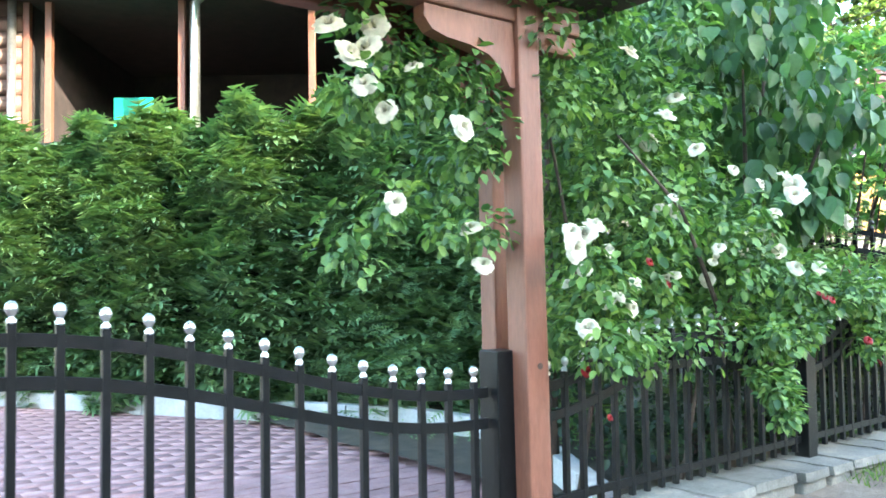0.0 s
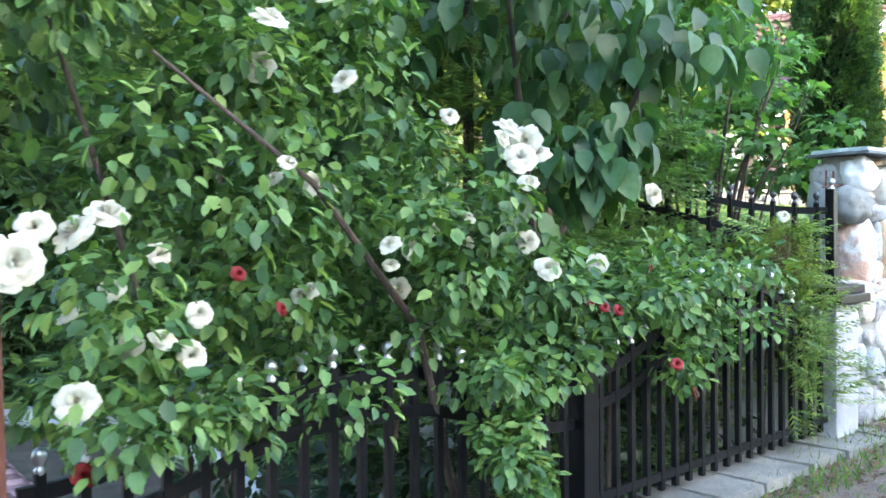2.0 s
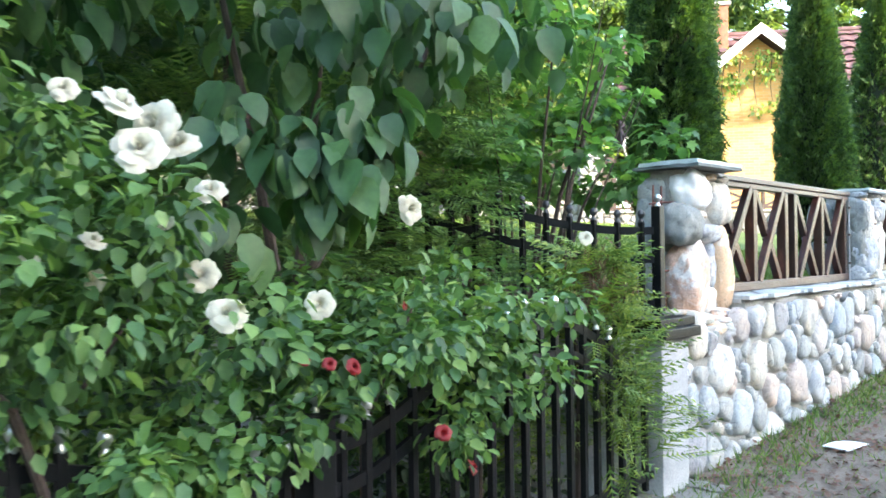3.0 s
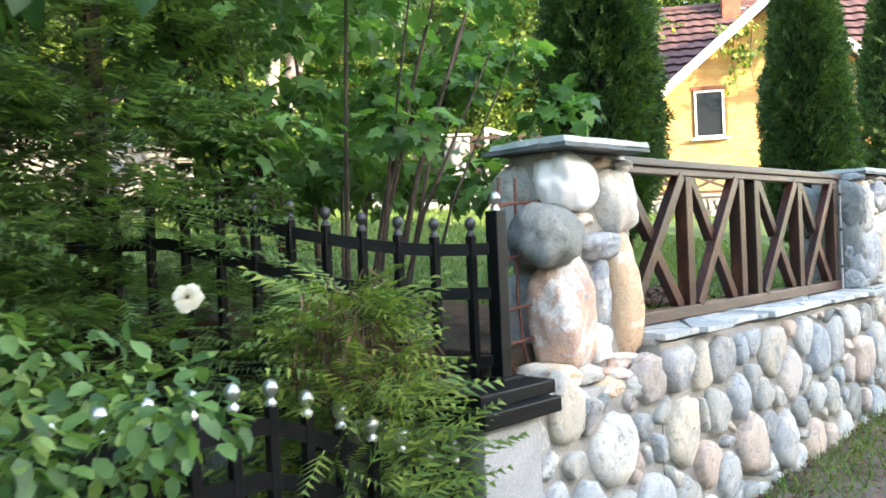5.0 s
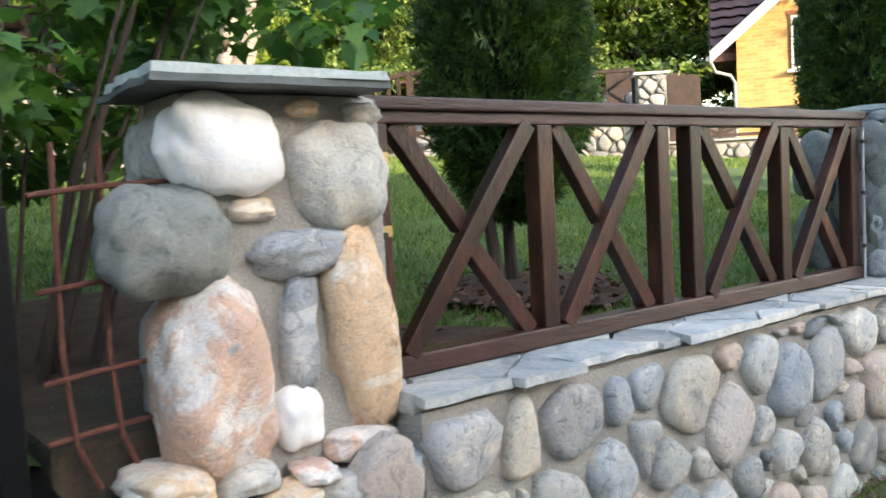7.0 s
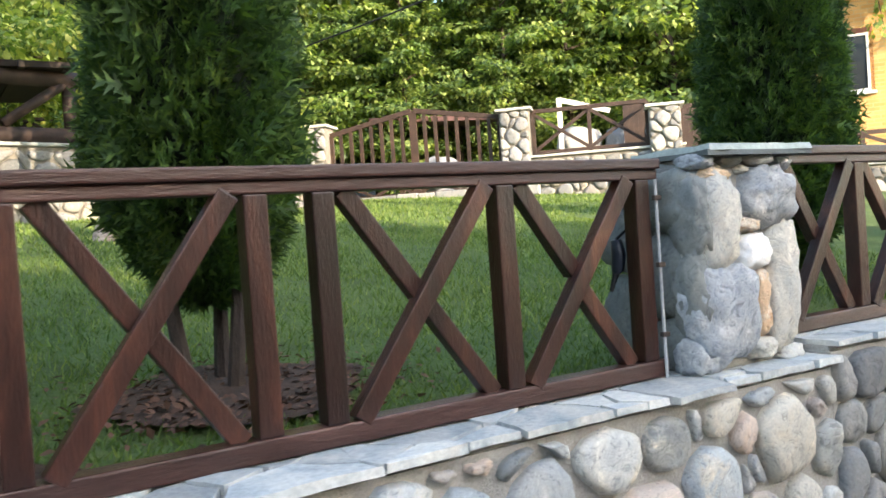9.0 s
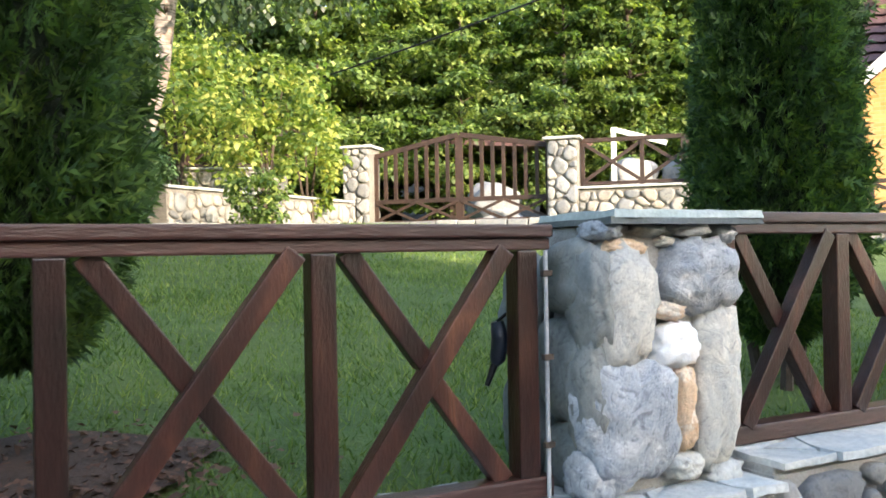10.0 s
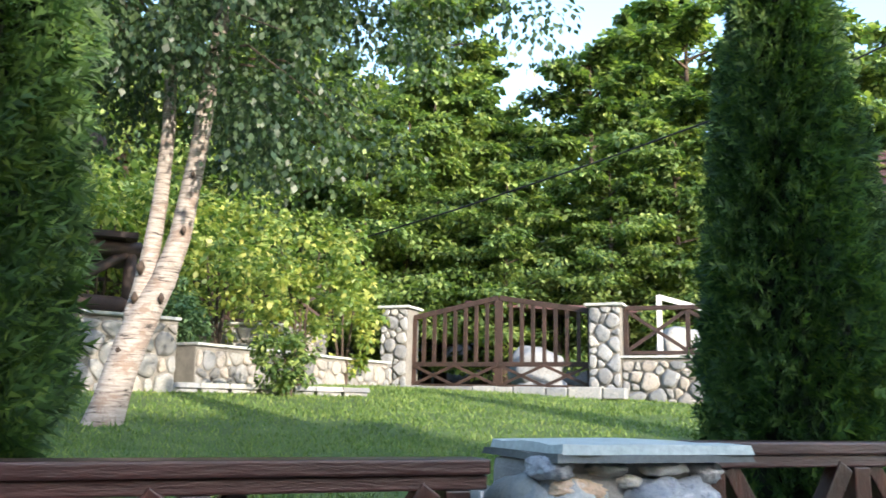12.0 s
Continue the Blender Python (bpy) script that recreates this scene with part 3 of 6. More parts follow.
def slab_bm(poly, z, h, lip=0.012):
    """A flagstone with a broken edge from its outline."""
    bm = bmesh.new()
    fine = []
    for (ax, ay), (bx, by) in zip(poly, poly[1:] + poly[:1]):
        n = max(1, int(math.dist((ax, ay), (bx, by)) / 0.06))
        for k in range(n):
            t = k / n
            jx, jy = (rng.normal(0, lip * 0.5, 2) if k else rng.normal(0, lip * 0.3, 2))
            fine.append((ax + t * (bx - ax) + jx, ay + t * (by - ay) + jy))
    lo = [bm.verts.new((x, y, z)) for x, y in fine]
    cx, cy = np.mean([p[0] for p in fine]), np.mean([p[1] for p in fine])
    hi = [bm.verts.new((x + (cx - x) * 0.02, y + (cy - y) * 0.03, z + h + rng.normal(0, 0.002))) for x, y in fine]
    n = len(fine)
    for a in range(n):
        bm.faces.new((lo[a], lo[(a + 1) % n], hi[(a + 1) % n], hi[a]))
    bm.faces.new(hi)
    bm.faces.new(lo[::-1])
    bmesh.ops.recalc_face_normals(bm, faces=bm.faces[:])
    return bm


MIX = [(0.135, 60), (0.105, 200), (0.078, 450), (0.055, 900), (0.036, 1500)]
FRONT = Matrix.Translation((0, WALL_Y, 0))


def stone_wall(name, x0, x1, top, label):
    wall = thing(name, label, "wall", kind="structure")
    part("core", box_bm((x0, WALL_Y, min(road_z(x0, 2.6), road_z(x1, 2.6)) - 0.3), (x1, WALL_Y + 0.42, top - 0.045)), M_MORTAR, wall)
    return wall


def coping(wall, x0, x1, top):
    part("bedding", box_bm((x0, WALL_Y + 0.012, top - 0.05), (x1, WALL_Y + 0.42, top - 0.024), 0.006), M_MORTAR, wall)
    y0, y1 = WALL_Y - 0.05, WALL_Y + 0.43
    pts, rad = sow(x0, y0, x1, y1, ((0.17, 60), (0.12, 200), (0.075, 500), (0.045, 500)))
    for i in range(len(pts)):
        poly = cell(pts, rad ** 2 * 1.0, i, x0, y0, x1, y1)
        if not poly:
            continue
        c = np.mean(poly, 0)
        poly = [tuple(c + (np.array(p) - c) * max(0.5, 1 - 0.007 / max(0.02, math.dist(p, c)))) for p in poly]
        nose = rng.normal(0, 0.014)
        poly = [(x, y + nose if y < y0 + 0.02 else y) for x, y in poly]
        part("slab", slab_bm(poly, top - 0.024 + rng.normal(0, 0.001), rng.uniform(0.018, 0.024), 0.010), M_SLATE, wall)


def pillar(name, label, x0, x1, top, cap):
    """A square stone pillar on the wall's line, with a slab on it."""
    p = thing(name, label, "pillar", group="stone pillars of the garden wall")
    base = road_z((x0 + x1) / 2, 2.6) - 0.2
    part("core", box_bm((x0 + 0.03, PIL_Y, base), (x1 - 0.03, cap[3] - 0.06, top - 0.04), 0.03), M_MORTAR, p)
    a, b, c, d = cap
    part("cap_slab", slab_bm([(a, c), (b, c - 0.015), (b + 0.02, d), (a + 0.02, d)], top - 0.042, 0.016, 0.010), M_SLATE_DARK, p, "dark split slate slab")
    part("cap_slab", slab_bm([(a + 0.012, c + 0.010), (b - 0.01, c - 0.010), (b, d - 0.02), (a + 0.03, d - 0.03)], top - 0.025, 0.022, 0.010), M_SLATE_GREEN, p, "pale green slate slab")
    return p


wall_1 = stone_wall("wall_1", 7.76, 10.95, COPE_Z, "garden wall of round river stones in mortar")
part("core", box_bm((6.90, WALL_Y, 0.0), (7.757, WALL_Y + 0.62, 1.16), 0.01), M_MORTAR, wall_1)
coping(wall_1, 7.74, 10.95, COPE_Z)
wall_2 = stone_wall("wall_2", 10.953, 26.0, COPE_Z + 0.05, "further run of the river stone garden wall")
coping(wall_2, 10.96, 13.5, COPE_Z + 0.05)
P1 = pillar("stone_pillar", "stout pillar of big white, green and pink boulders under a slate cap", 7.24, 7.80, 2.062, (7.175, 7.72, 2.655, 3.06))
P2 = pillar("stone_pillar", "grey boulder pillar with a pale slate cap", 10.42, 10.95, 2.068, (10.435, 10.98, 2.705, 3.12))
P3 = pillar("stone_pillar", "grey boulder pillar further along the wall", 13.42, 13.98, 2.12, (13.36, 14.04, 2.70, 3.30))

# boulders of the two near pillars: x, z, width, height, how far they stand out, stone, lean
for k, (x, z, w, h, out, mt, lean) in enumerate((
        (7.34, 1.905, 0.255, 0.20, 0.07, M_STONE_WHITE, 8), (7.61, 1.83, 0.25, 0.235, 0.07, M_STONE_PALE, 0), (7.20, 1.71, 0.25, 0.215, 0.09, M_STONE_GREEN, 0),
        (7.39, 1.765, 0.11, 0.055, 0.04, M_STONE_OCHRE, 0), (7.50, 1.665, 0.25, 0.105, 0.06, M_STONE_BLUE, -3), (7.285, 1.41, 0.225, 0.41, 0.08, M_STONE_PINK, 0),
        (7.48, 1.485, 0.095, 0.27, 0.05, M_STONE_BLUE, 4), (7.645, 1.48, 0.18, 0.48, 0.07, M_STONE_OCHRE, -4), (7.465, 1.295, 0.13, 0.145, 0.05, M_STONE_WHITE, 0),
        (7.16, 1.21, 0.17, 0.085, 0.10, M_STONE_OCHRE, 4), (7.32, 1.195, 0.14, 0.07, 0.10, M_STONE_PALE, -6), (7.68, 1.975, 0.10, 0.055, 0.04, M_STONE_PALE, 0), (7.52, 1.985, 0.07, 0.04, 0.04, M_STONE_OCHRE, 0),
        (7.62, 1.20, 0.20, 0.08, 0.07, M_STONE_PINK, 6))):
    blob_stone(P1, x + 0.03, PIL_Y + 0.02, z, w, h, 2 * (out + 0.02), mt, lean, k, 3.0, 0.09 if h > 0.35 else 0.03)
for k, (x, z, w, h, mt) in enumerate(((7.03, 1.155, 0.15, 0.07, M_STONE_PALE), (7.20, 1.12, 0.13, 0.10, M_STONE_BLUE), (7.42, 1.14, 0.16, 0.07, M_STONE_OCHRE), (7.56, 1.125, 0.12, 0.09, M_STONE_PALE), (7.70, 1.15, 0.13, 0.08, M_STONE_BLUE), (7.33, 1.10, 0.10, 0.08, M_STONE_GREEN), (7.49, 1.185, 0.09, 0.04, M_STONE_PINK))):
    blob_stone(P1, x, WALL_Y + 0.045, z, w, h, 0.14, mt, 5 * math.sin(k * 2.1), k + 120, 2.6, 0.08)
for k, (x, z, w, h, out, mt, lean) in enumerate((
        (10.51, 1.80, 0.20, 0.31, 0.07, M_STONE_PALE, 8), (10.77, 1.885, 0.27, 0.20, 0.08, M_STONE_BLUE, 0), (10.68, 1.695, 0.135, 0.125, 0.06, M_STONE_WHITE, 0),
        (10.84, 1.575, 0.17, 0.47, 0.06, M_STONE_PALE, 4), (10.53, 1.49, 0.28, 0.33, 0.08, M_STONE_BLUE, -10), (10.71, 1.52, 0.08, 0.24, 0.05, M_STONE_OCHRE, 0),
        (10.52, 1.965, 0.14, 0.045, 0.04, M_STONE_OCHRE, 4), (10.66, 1.79, 0.11, 0.055, 0.05, M_STONE_OCHRE, 10), (10.70, 1.36, 0.13, 0.07, 0.06, M_STONE_PALE, 0), (10.43, 1.83, 0.09, 0.26, 0.05, M_STONE_GREEN, 0),
        (10.42, 1.56, 0.09, 0.28, 0.05, M_STONE_GREEN, 0), (10.66, 1.98, 0.06, 0.03, 0.03, M_STONE_PALE, 0), (10.42, 1.36, 0.11, 0.12, 0.05, M_STONE_BLUE, 0), (10.86, 1.31, 0.14, 0.08, 0.05, M_STONE_PALE, 0),
        (10.60, 2.01, 0.09, 0.04, 0.04, M_STONE_GREEN, 3), (10.75, 2.015, 0.12, 0.045, 0.05, M_STONE_PALE, -4), (10.88, 2.0, 0.09, 0.05, 0.04, M_STONE_BLUE, 5), (10.46, 2.01, 0.08, 0.05, 0.04, M_STONE_BLUE, 0))):
    blob_stone(P2, x, PIL_Y + 0.02, z, w, h, 2 * (out + 0.02), mt, lean, k + 20, 2.8, 0.24)
for k, (y, z, w, h, mt) in enumerate(((2.88, 1.70, 0.22, 0.22, M_STONE_GREEN), (2.90, 1.45, 0.2, 0.24, M_STONE_BLUE), (2.88, 1.24, 0.2, 0.18, M_STONE_BLUE), (2.98, 1.90, 0.16, 0.16, M_STONE), (3.0, 1.75, 0.16, 0.3, M_STONE), (3.0, 1.4, 0.16, 0.3, M_STONE))):
    blob_stone(P1, 7.285, y, z, w, h, 0.10, mt, 0, k + 40).matrix_basis = pose(7.285, y, z, 0, 0, 90)
for k, (y, z, h) in enumerate(((2.88, 1.88, 0.2), (2.90, 1.63, 0.28), (2.88, 1.39, 0.2), (3.1, 1.8, 0.3), (3.1, 1.47, 0.3))):
    blob_stone(P2, 10.41, y, z, 0.22, h, 0.13, M_STONE_GREEN, 0, k + 60).matrix_basis = pose(10.44, y, z, 0, 0, 90)
for k, (x, z, w, h) in enumerate(((13.55, 1.9, 0.28, 0.2), (13.84, 1.86, 0.24, 0.24), (13.6, 1.6, 0.3, 0.3), (13.86, 1.55, 0.22, 0.3), (13.7, 1.3, 0.3, 0.24))):
    blob_stone(P3, x, WALL_Y + 0.05, z, w, h, 0.2, M_STONE, 0, k + 80)


# ---- brown timber railing ----
def railing(x0, x1, posts, crosses, z0, z1, label):
    r = thing("timber_railing", label, "railing", group="timber railings on the wall")
    part("top_rail", beam_bm((x0, RAIL_Y, z1 + 0.012), (x1, RAIL_Y, z1 + 0.012), 0.10, 0.034, 0.006), M_WOOD_RAIL, r)
    part("top_rail", beam_bm((x0, RAIL_Y, z1 - 0.022), (x1, RAIL_Y, z1 - 0.022), 0.065, 0.033, 0.005), M_WOOD_RAIL, r)
    part("bottom_rail", beam_bm((x0, RAIL_Y, z0 + 0.028), (x1, RAIL_Y, z0 + 0.028), 0.07, 0.056, 0.006), M_WOOD_RAIL, r)
    lo, hi = z0 + 0.056, z1 - 0.039
    for x in posts:
        part("post", beam_bm((x, RAIL_Y, lo), (x, RAIL_Y, hi), 0.062, 0.062, 0.005, (0, 1, 0)), M_WOOD, r)
    for k, (a, b) in enumerate(crosses):
        a, b = a + 0.035, b - 0.035
        part("brace", beam_bm((a, RAIL_Y - 0.014, lo - 0.004), (b, RAIL_Y - 0.014, hi + 0.004), 0.054, 0.046, 0.005, (0, 1, 0)), M_WOOD, r)
        mx, mz, slip = (a + b) / 2, (lo + hi) / 2, 0.010 * math.sin(k * 2.3 + x0)
        part("brace", beam_bm((a, RAIL_Y + 0.010, hi + 0.004), (mx - 0.006, RAIL_Y + 0.010, mz + 0.010 + slip), 0.052, 0.044, 0.004, (0, 1, 0)), M_WOOD, r)
        part("brace", beam_bm((mx + 0.006, RAIL_Y + 0.010, mz - 0.012 - slip), (b, RAIL_Y + 0.010, lo - 0.004), 0.052, 0.044, 0.004, (0, 1, 0)), M_WOOD, r)
    return r


R1 = railing(7.74, 10.33, (7.80, 8.39, 8.945, 9.125, 9.70, 10.26), ((7.83, 8.36), (8.42, 8.915), (9.155, 9.67), (9.73, 10.23)), COPE_Z, 2.0, "dark red-brown stained timber railing with crossed braces")
M_BRASS = surface("dull_brass", [(0.3, (0.45, 0.30, 0.12)), (0.7, (0.62, 0.45, 0.20))], 20, 120, 0.4, 0.15, metal=0.7)
for z in (1.875, 1.69, 1.385):
    part("hinge_plate", box_bm((7.775, RAIL_Y - 0.036, z - 0.014), (7.828, RAIL_Y - 0.031, z + 0.014), 0.002), M_BRASS, R1, "small brass hinge plate")
R2 = railing(10.92, 13.45, (10.98, 11.50, 12.04, 12.22, 12.78, 13.36), ((11.01, 11.47), (11.53, 12.01), (12.25, 12.75), (12.81, 13.33)), COPE_Z + 0.05, 2.04, "dark brown timber railing beyond the second pillar")
for x in (7.79, 10.31):
    part("mounting_rod", tube_bm([(x, RAIL_Y - 0.04, COPE_Z - 0.01), (x, RAIL_Y - 0.04, 1.96)], [0.006, 0.006], 6), M_CONCRETE, R1, "thin steel rod")
    for z in (1.45, 1.68, 1.90):
        part("clip", box_bm((x - 0.014, RAIL_Y - 0.05, z - 0.008), (x + 0.016, RAIL_Y - 0.034, z + 0.008), 0.002), M_BARK, R1)


# ---- black iron fence and gate ----
def kerb_z(x):
    return 0.30 + 0.0165 * x


def bell(x, a, b, low, high):
    """Height of a rail that swells between a and b."""
    u = max(0.0, min(1.0, (x - a) / (b - a)))
    k = 0.5 - 0.5 * math.cos(math.tau * u)
    return low + (high - low) * min(1.0, k * 1.15)


def finial(parent, at, r=0.0195):
    bm = bmesh.new()
    prof = [(0.014, -0.004), (0.015, 0.008), (0.009, 0.014), (0.009, 0.020), (r * 0.72, 0.026), (r * 0.98, 0.036), (r, 0.042), (r * 0.82, 0.054), (r * 0.4, 0.061), (0.001, 0.063)]
    rings = [[bm.verts.new((q * math.cos(k * math.tau / 10), q * math.sin(k * math.tau / 10), z)) for k in range(10)] for q, z in prof]
    for r0, r1 in zip(rings, rings[1:]):
        for k in range(10):
            bm.faces.new((r0[k], r0[(k + 1) % 10], r1[(k + 1) % 10], r1[k]))
    ob = part("finial", bm, M_CHROME, parent, "silver ball finial", True)
    ob.location = at
    return ob


FINIAL_MESH, DULL_MESH = [], []


def put_finial(parent, at, dull=False):
    # Side fence finials get the shade-dark copy of the silver.
    if dull:
        if not DULL_MESH:
            DULL_MESH.append(finial(parent, at).data.copy())
            DULL_MESH[0].materials[0] = M_DULL
            parent.children[-1].data = DULL_MESH[0]
        else:
            link("finial", DULL_MESH[0], parent, "ball finial coloured grey for shade").location = at
        return
    if not FINIAL_MESH:
        FINIAL_MESH.append(finial(parent, at).data)
    else:
        ob = link("finial", FINIAL_MESH[0], parent, "silver ball finial")
        ob.location = at


def iron_panel(owner, place, length, upper, lower, bottom, pitch, foot, tip=0.05, dull=False):
    """Pickets and rails of one iron panel; place maps the run and a height to the world."""
    n = max(6, int(length / 0.09))
    run = [length * k / n for k in range(n + 1)]
    part("rail", ribbon_bm([place(s, upper(s)) for s in run], 0.022, 0.040), M_BLACK, owner)
    part("rail", ribbon_bm([place(s, lower(s)) for s in run], 0.022, 0.040), M_BLACK, owner)
    part("rail", ribbon_bm([place(s, bottom(s)) for s in run], 0.022, 0.036), M_BLACK, owner)
    k = max(2, round(length / pitch))
    for i in range(k):
        s = (i + 0.5) * length / k
        p, q = place(s, foot(s)), place(s, upper(s) + tip)
        bar = part("picket", beam_bm(p, q, 0.026, 0.026, 0.002, (0, 1, 0)), M_BLACK, owner)
        put_finial(bar, q, dull)


gate = thing("iron_gate", "closed black iron driveway gate with silver ball finials", "gate")


def gate_up(s):
    x = -1.823 + s
    return 0.93 + 0.30 * (0.5 + 0.5 * math.cos(math.pi * max(0.0, min(1.0, (abs(x - 0.15) - 0.25) / 1.75))))


iron_panel(gate, lambda s, z: (-1.823 + s, 2.69, z), 4.061, gate_up, lambda s: gate_up(s) - 0.125, lambda s: 0.28, 0.131, lambda s: 0.2)
part("gate_post", box_bm((2.25, 2.63, 0.0), (2.37, 2.75, 1.10), 0.006), M_BLACK, gate)
part("gate_post", box_bm((-1.945, 2.63, 0.0), (-1.825, 2.75, 1.10), 0.006), M_BLACK, gate)

fence = thing("iron_fence", "black arched iron fence with silver ball finials, overgrown by roses", "fence")
for a, b, lo, hi in ((2.5, 4.52, 0.80, 0.97), (4.63, 6.72, 0.86, 1.155)):
    iron_panel(fence, lambda s, z, a=a: (a + s, 2.66, z), b - a, lambda s, a=a, b=b, l=lo, h=hi: bell(a + s, a, b, l, h) + 0.13, lambda s, a=a, b=b, l=lo, h=hi: bell(a + s, a, b, l, h),
               lambda s, a=a: kerb_z(a + s) + 0.10, 0.105, lambda s, a=a: kerb_z(a + s) + 0.035)
part("fence_post", box_bm((4.53, 2.61, 0.2), (4.62, 2.70, 1.09), 0.005), M_BLACK, fence)
part("post_cap", box_bm((4.52, 2.60, 1.09), (4.63, 2.71, 1.11), 0.006), M_BLACK, fence)
put_finial(fence, (4.575, 2.655, 1.11))

# low cross wall with its own iron fence, which parts the two gardens
cross = thing("wall_3", "low rendered cross wall with a black metal coping", "wall", kind="structure")
part("core", box_bm((6.63, 2.60, 0.1), (6.90, 2.86, 1.15), 0.008), M_CONCRETE, cross)
part("coping", box_bm((6.585, 2.555, 1.15), (6.96, 2.92, 1.20), 0.006), M_BLACK, cross)
part("coping", box_bm((6.62, 2.60, 1.20), (6.99, 2.90, 1.245), 0.006), M_BLACK, cross)
CD = Vector((-0.64, 0.77, 0)).normalized()
part("core", beam_bm(Vector((6.8, 2.8, 0.6)), Vector((6.8, 2.8, 0.6)) + CD * 2.4, 0.26, 1.1, 0.01), M_CONCRETE, cross)
part("coping", beam_bm(Vector((6.84, 2.84, 1.195)), Vector((6.84, 2.84, 1.195)) + CD * 2.4, 0.30, 0.09, 0.01), M_BLACK, cross)
part("bed_edge", box_bm((6.995, 2.875, 0.3), (7.265, 3.45, lawn_z(7.1, 3.0) + 0.05), 0.02), M_BED, cross, "packed dark soil behind the wall")
side_fence = thing("iron_fence", "black iron fence with a sagging rail on the cross wall", "fence")
part("fence_post", box_bm((6.88, 2.73, 1.245), (6.93, 2.78, 1.80), 0.004), M_BLACK, side_fence)
part("base_plate", box_bm((6.85, 2.70, 1.243), (6.96, 2.81, 1.255), 0.003), M_BLACK, side_fence)
put_finial(side_fence, (6.905, 2.755, 1.80))


def sag(s):
    return 0.12 * min(1.4, max(0.0, s - 0.12) / 0.68) ** 1.6


iron_panel(side_fence, lambda s, z: (6.885 + CD.x * s, 2.77 + CD.y * s, z), 1.45, lambda s: 1.675 + sag(s), lambda s: 1.53 + sag(s), lambda s: 1.305, 0.12, lambda s: 1.245, 0.045, True)
grid = thing("reinforcing_mesh", "rusty reinforcing bars bound to the pillar", "metal mesh")
for x in (7.04, 7.13):
    part("bar", tube_bm([(x + 0.04, 2.84, 1.22), (x, 2.84, 1.32), (x - 0.01, 2.85, 1.5), (x, 2.85, 1.92)], [0.006] * 4, 6), M_RUST, grid)
for z in (1.34, 1.46, 1.64, 1.83):
    part("bar", tube_bm([(6.99, 2.845, z - 0.012), (7.10, 2.842, z), (7.27, 2.85, z + 0.008)], [0.006] * 3, 6), M_RUST, grid)

# kerb of split stones under the fence
kerb = thing("kerb", "low kerb of split pale stones under the iron fence", "kerb", kind="structure")
part("core", box_bm((2.45, 2.50, -0.05), (6.76, 2.78, 0.30)), M_MORTAR, kerb)
x = 2.45
while x < 6.95:
    w = min(rng.uniform(0.22, 0.5), 7.0 - x)
    z = kerb_z(x + w / 2)
    y0 = 2.42 + rng.normal(0, 0.012)
    part("slab", slab_bm([(x, y0), (x + w - 0.01, y0 + rng.normal(0, 0.01)), (x + w - 0.01, 2.79), (x, 2.79)], z - 0.045, 0.045), M_KERB, kerb)
    part("face_stone", box_bm((x + 0.006, y0 + 0.02, z - 0.30), (x + w - 0.012, 2.55, z - 0.05), 0.02), M_KERB, kerb)
    x += w

# ---- pergola over the gate ----
perg = thing("gate_pergola", "brown timber pergola post and carved beam with a small roof", "pergola")
part("post", beam_bm((2.405, 2.60, 0.05), (2.375, 2.60, 2.6), 0.12, 0.12, 0.012, (0, 1, 0)), M_PERGOLA, perg)
part("post", beam_bm((2.45, 2.86, 0.05), (2.44, 2.86, 2.6), 0.10, 0.10, 0.012, (0, 1, 0)), M_PERGOLA, perg)
part("post", beam_bm((-2.1, 2.60, 0.05), (-2.1, 2.60, 2.6), 0.12, 0.12, 0.012, (0, 1, 0)), M_PERGOLA, perg)
part("knot", tube_bm([(2.40, 2.536, 1.035), (2.40, 2.542, 1.035)], [0.014, 0.012], 8), M_DARKWOOD, perg, "dark knot")
for y in (2.60, 2.86):
    part("beam", beam_bm((-2.4, y, 2.515), (2.70, y, 2.515), 0.09, 0.12, 0.010), M_PERGOLA, perg)
    bm = bmesh.new()
    prof = [(2.33, 2.18), (2.33, 2.45), (1.86, 2.45), (1.86, 2.40), (1.90, 2.355), (1.97, 2.335), (2.08, 2.325), (2.18, 2.30), (2.25, 2.25), (2.29, 2.18)]
    f0 = [bm.verts.new((px, y - 0.035, pz)) for px, pz in prof]
    f1 = [bm.verts.new((px, y + 0.035, pz)) for px, pz in prof]
    bm.faces.new(f0)
    bm.faces.new(f1[::-1])
    for k in range(len(prof)):
        bm.faces.new((f0[k], f0[(k + 1) % len(prof)], f1[(k + 1) % len(prof)], f1[k]))
    bmesh.ops.recalc_face_normals(bm, faces=bm.faces[:])
    part("bracket", bm, M_PERGOLA, perg, "carved knee brace")
    part("bracket", box_bm((2.44, y - 0.035, 2.36), (2.69, y + 0.035, 2.45), 0.02), M_PERGOLA, perg)
for x in np.arange(-2.4, 2.9, 0.45):
    part("rafter", beam_bm((x, 2.28, 2.60), (x, 3.2, 2.62), 0.05, 0.06, 0.006), M_DARKWOOD, perg)
part("roof", box_bm((-2.7, 2.25, 2.63), (3.0, 3.25, 2.69), 0.01), M_DARKWOOD, perg, "dark boarded roof")

# ---- driveway ----
def drive_z(x, y):
    return 0.16 + 0.012 * max(0.0, y - 2.6)


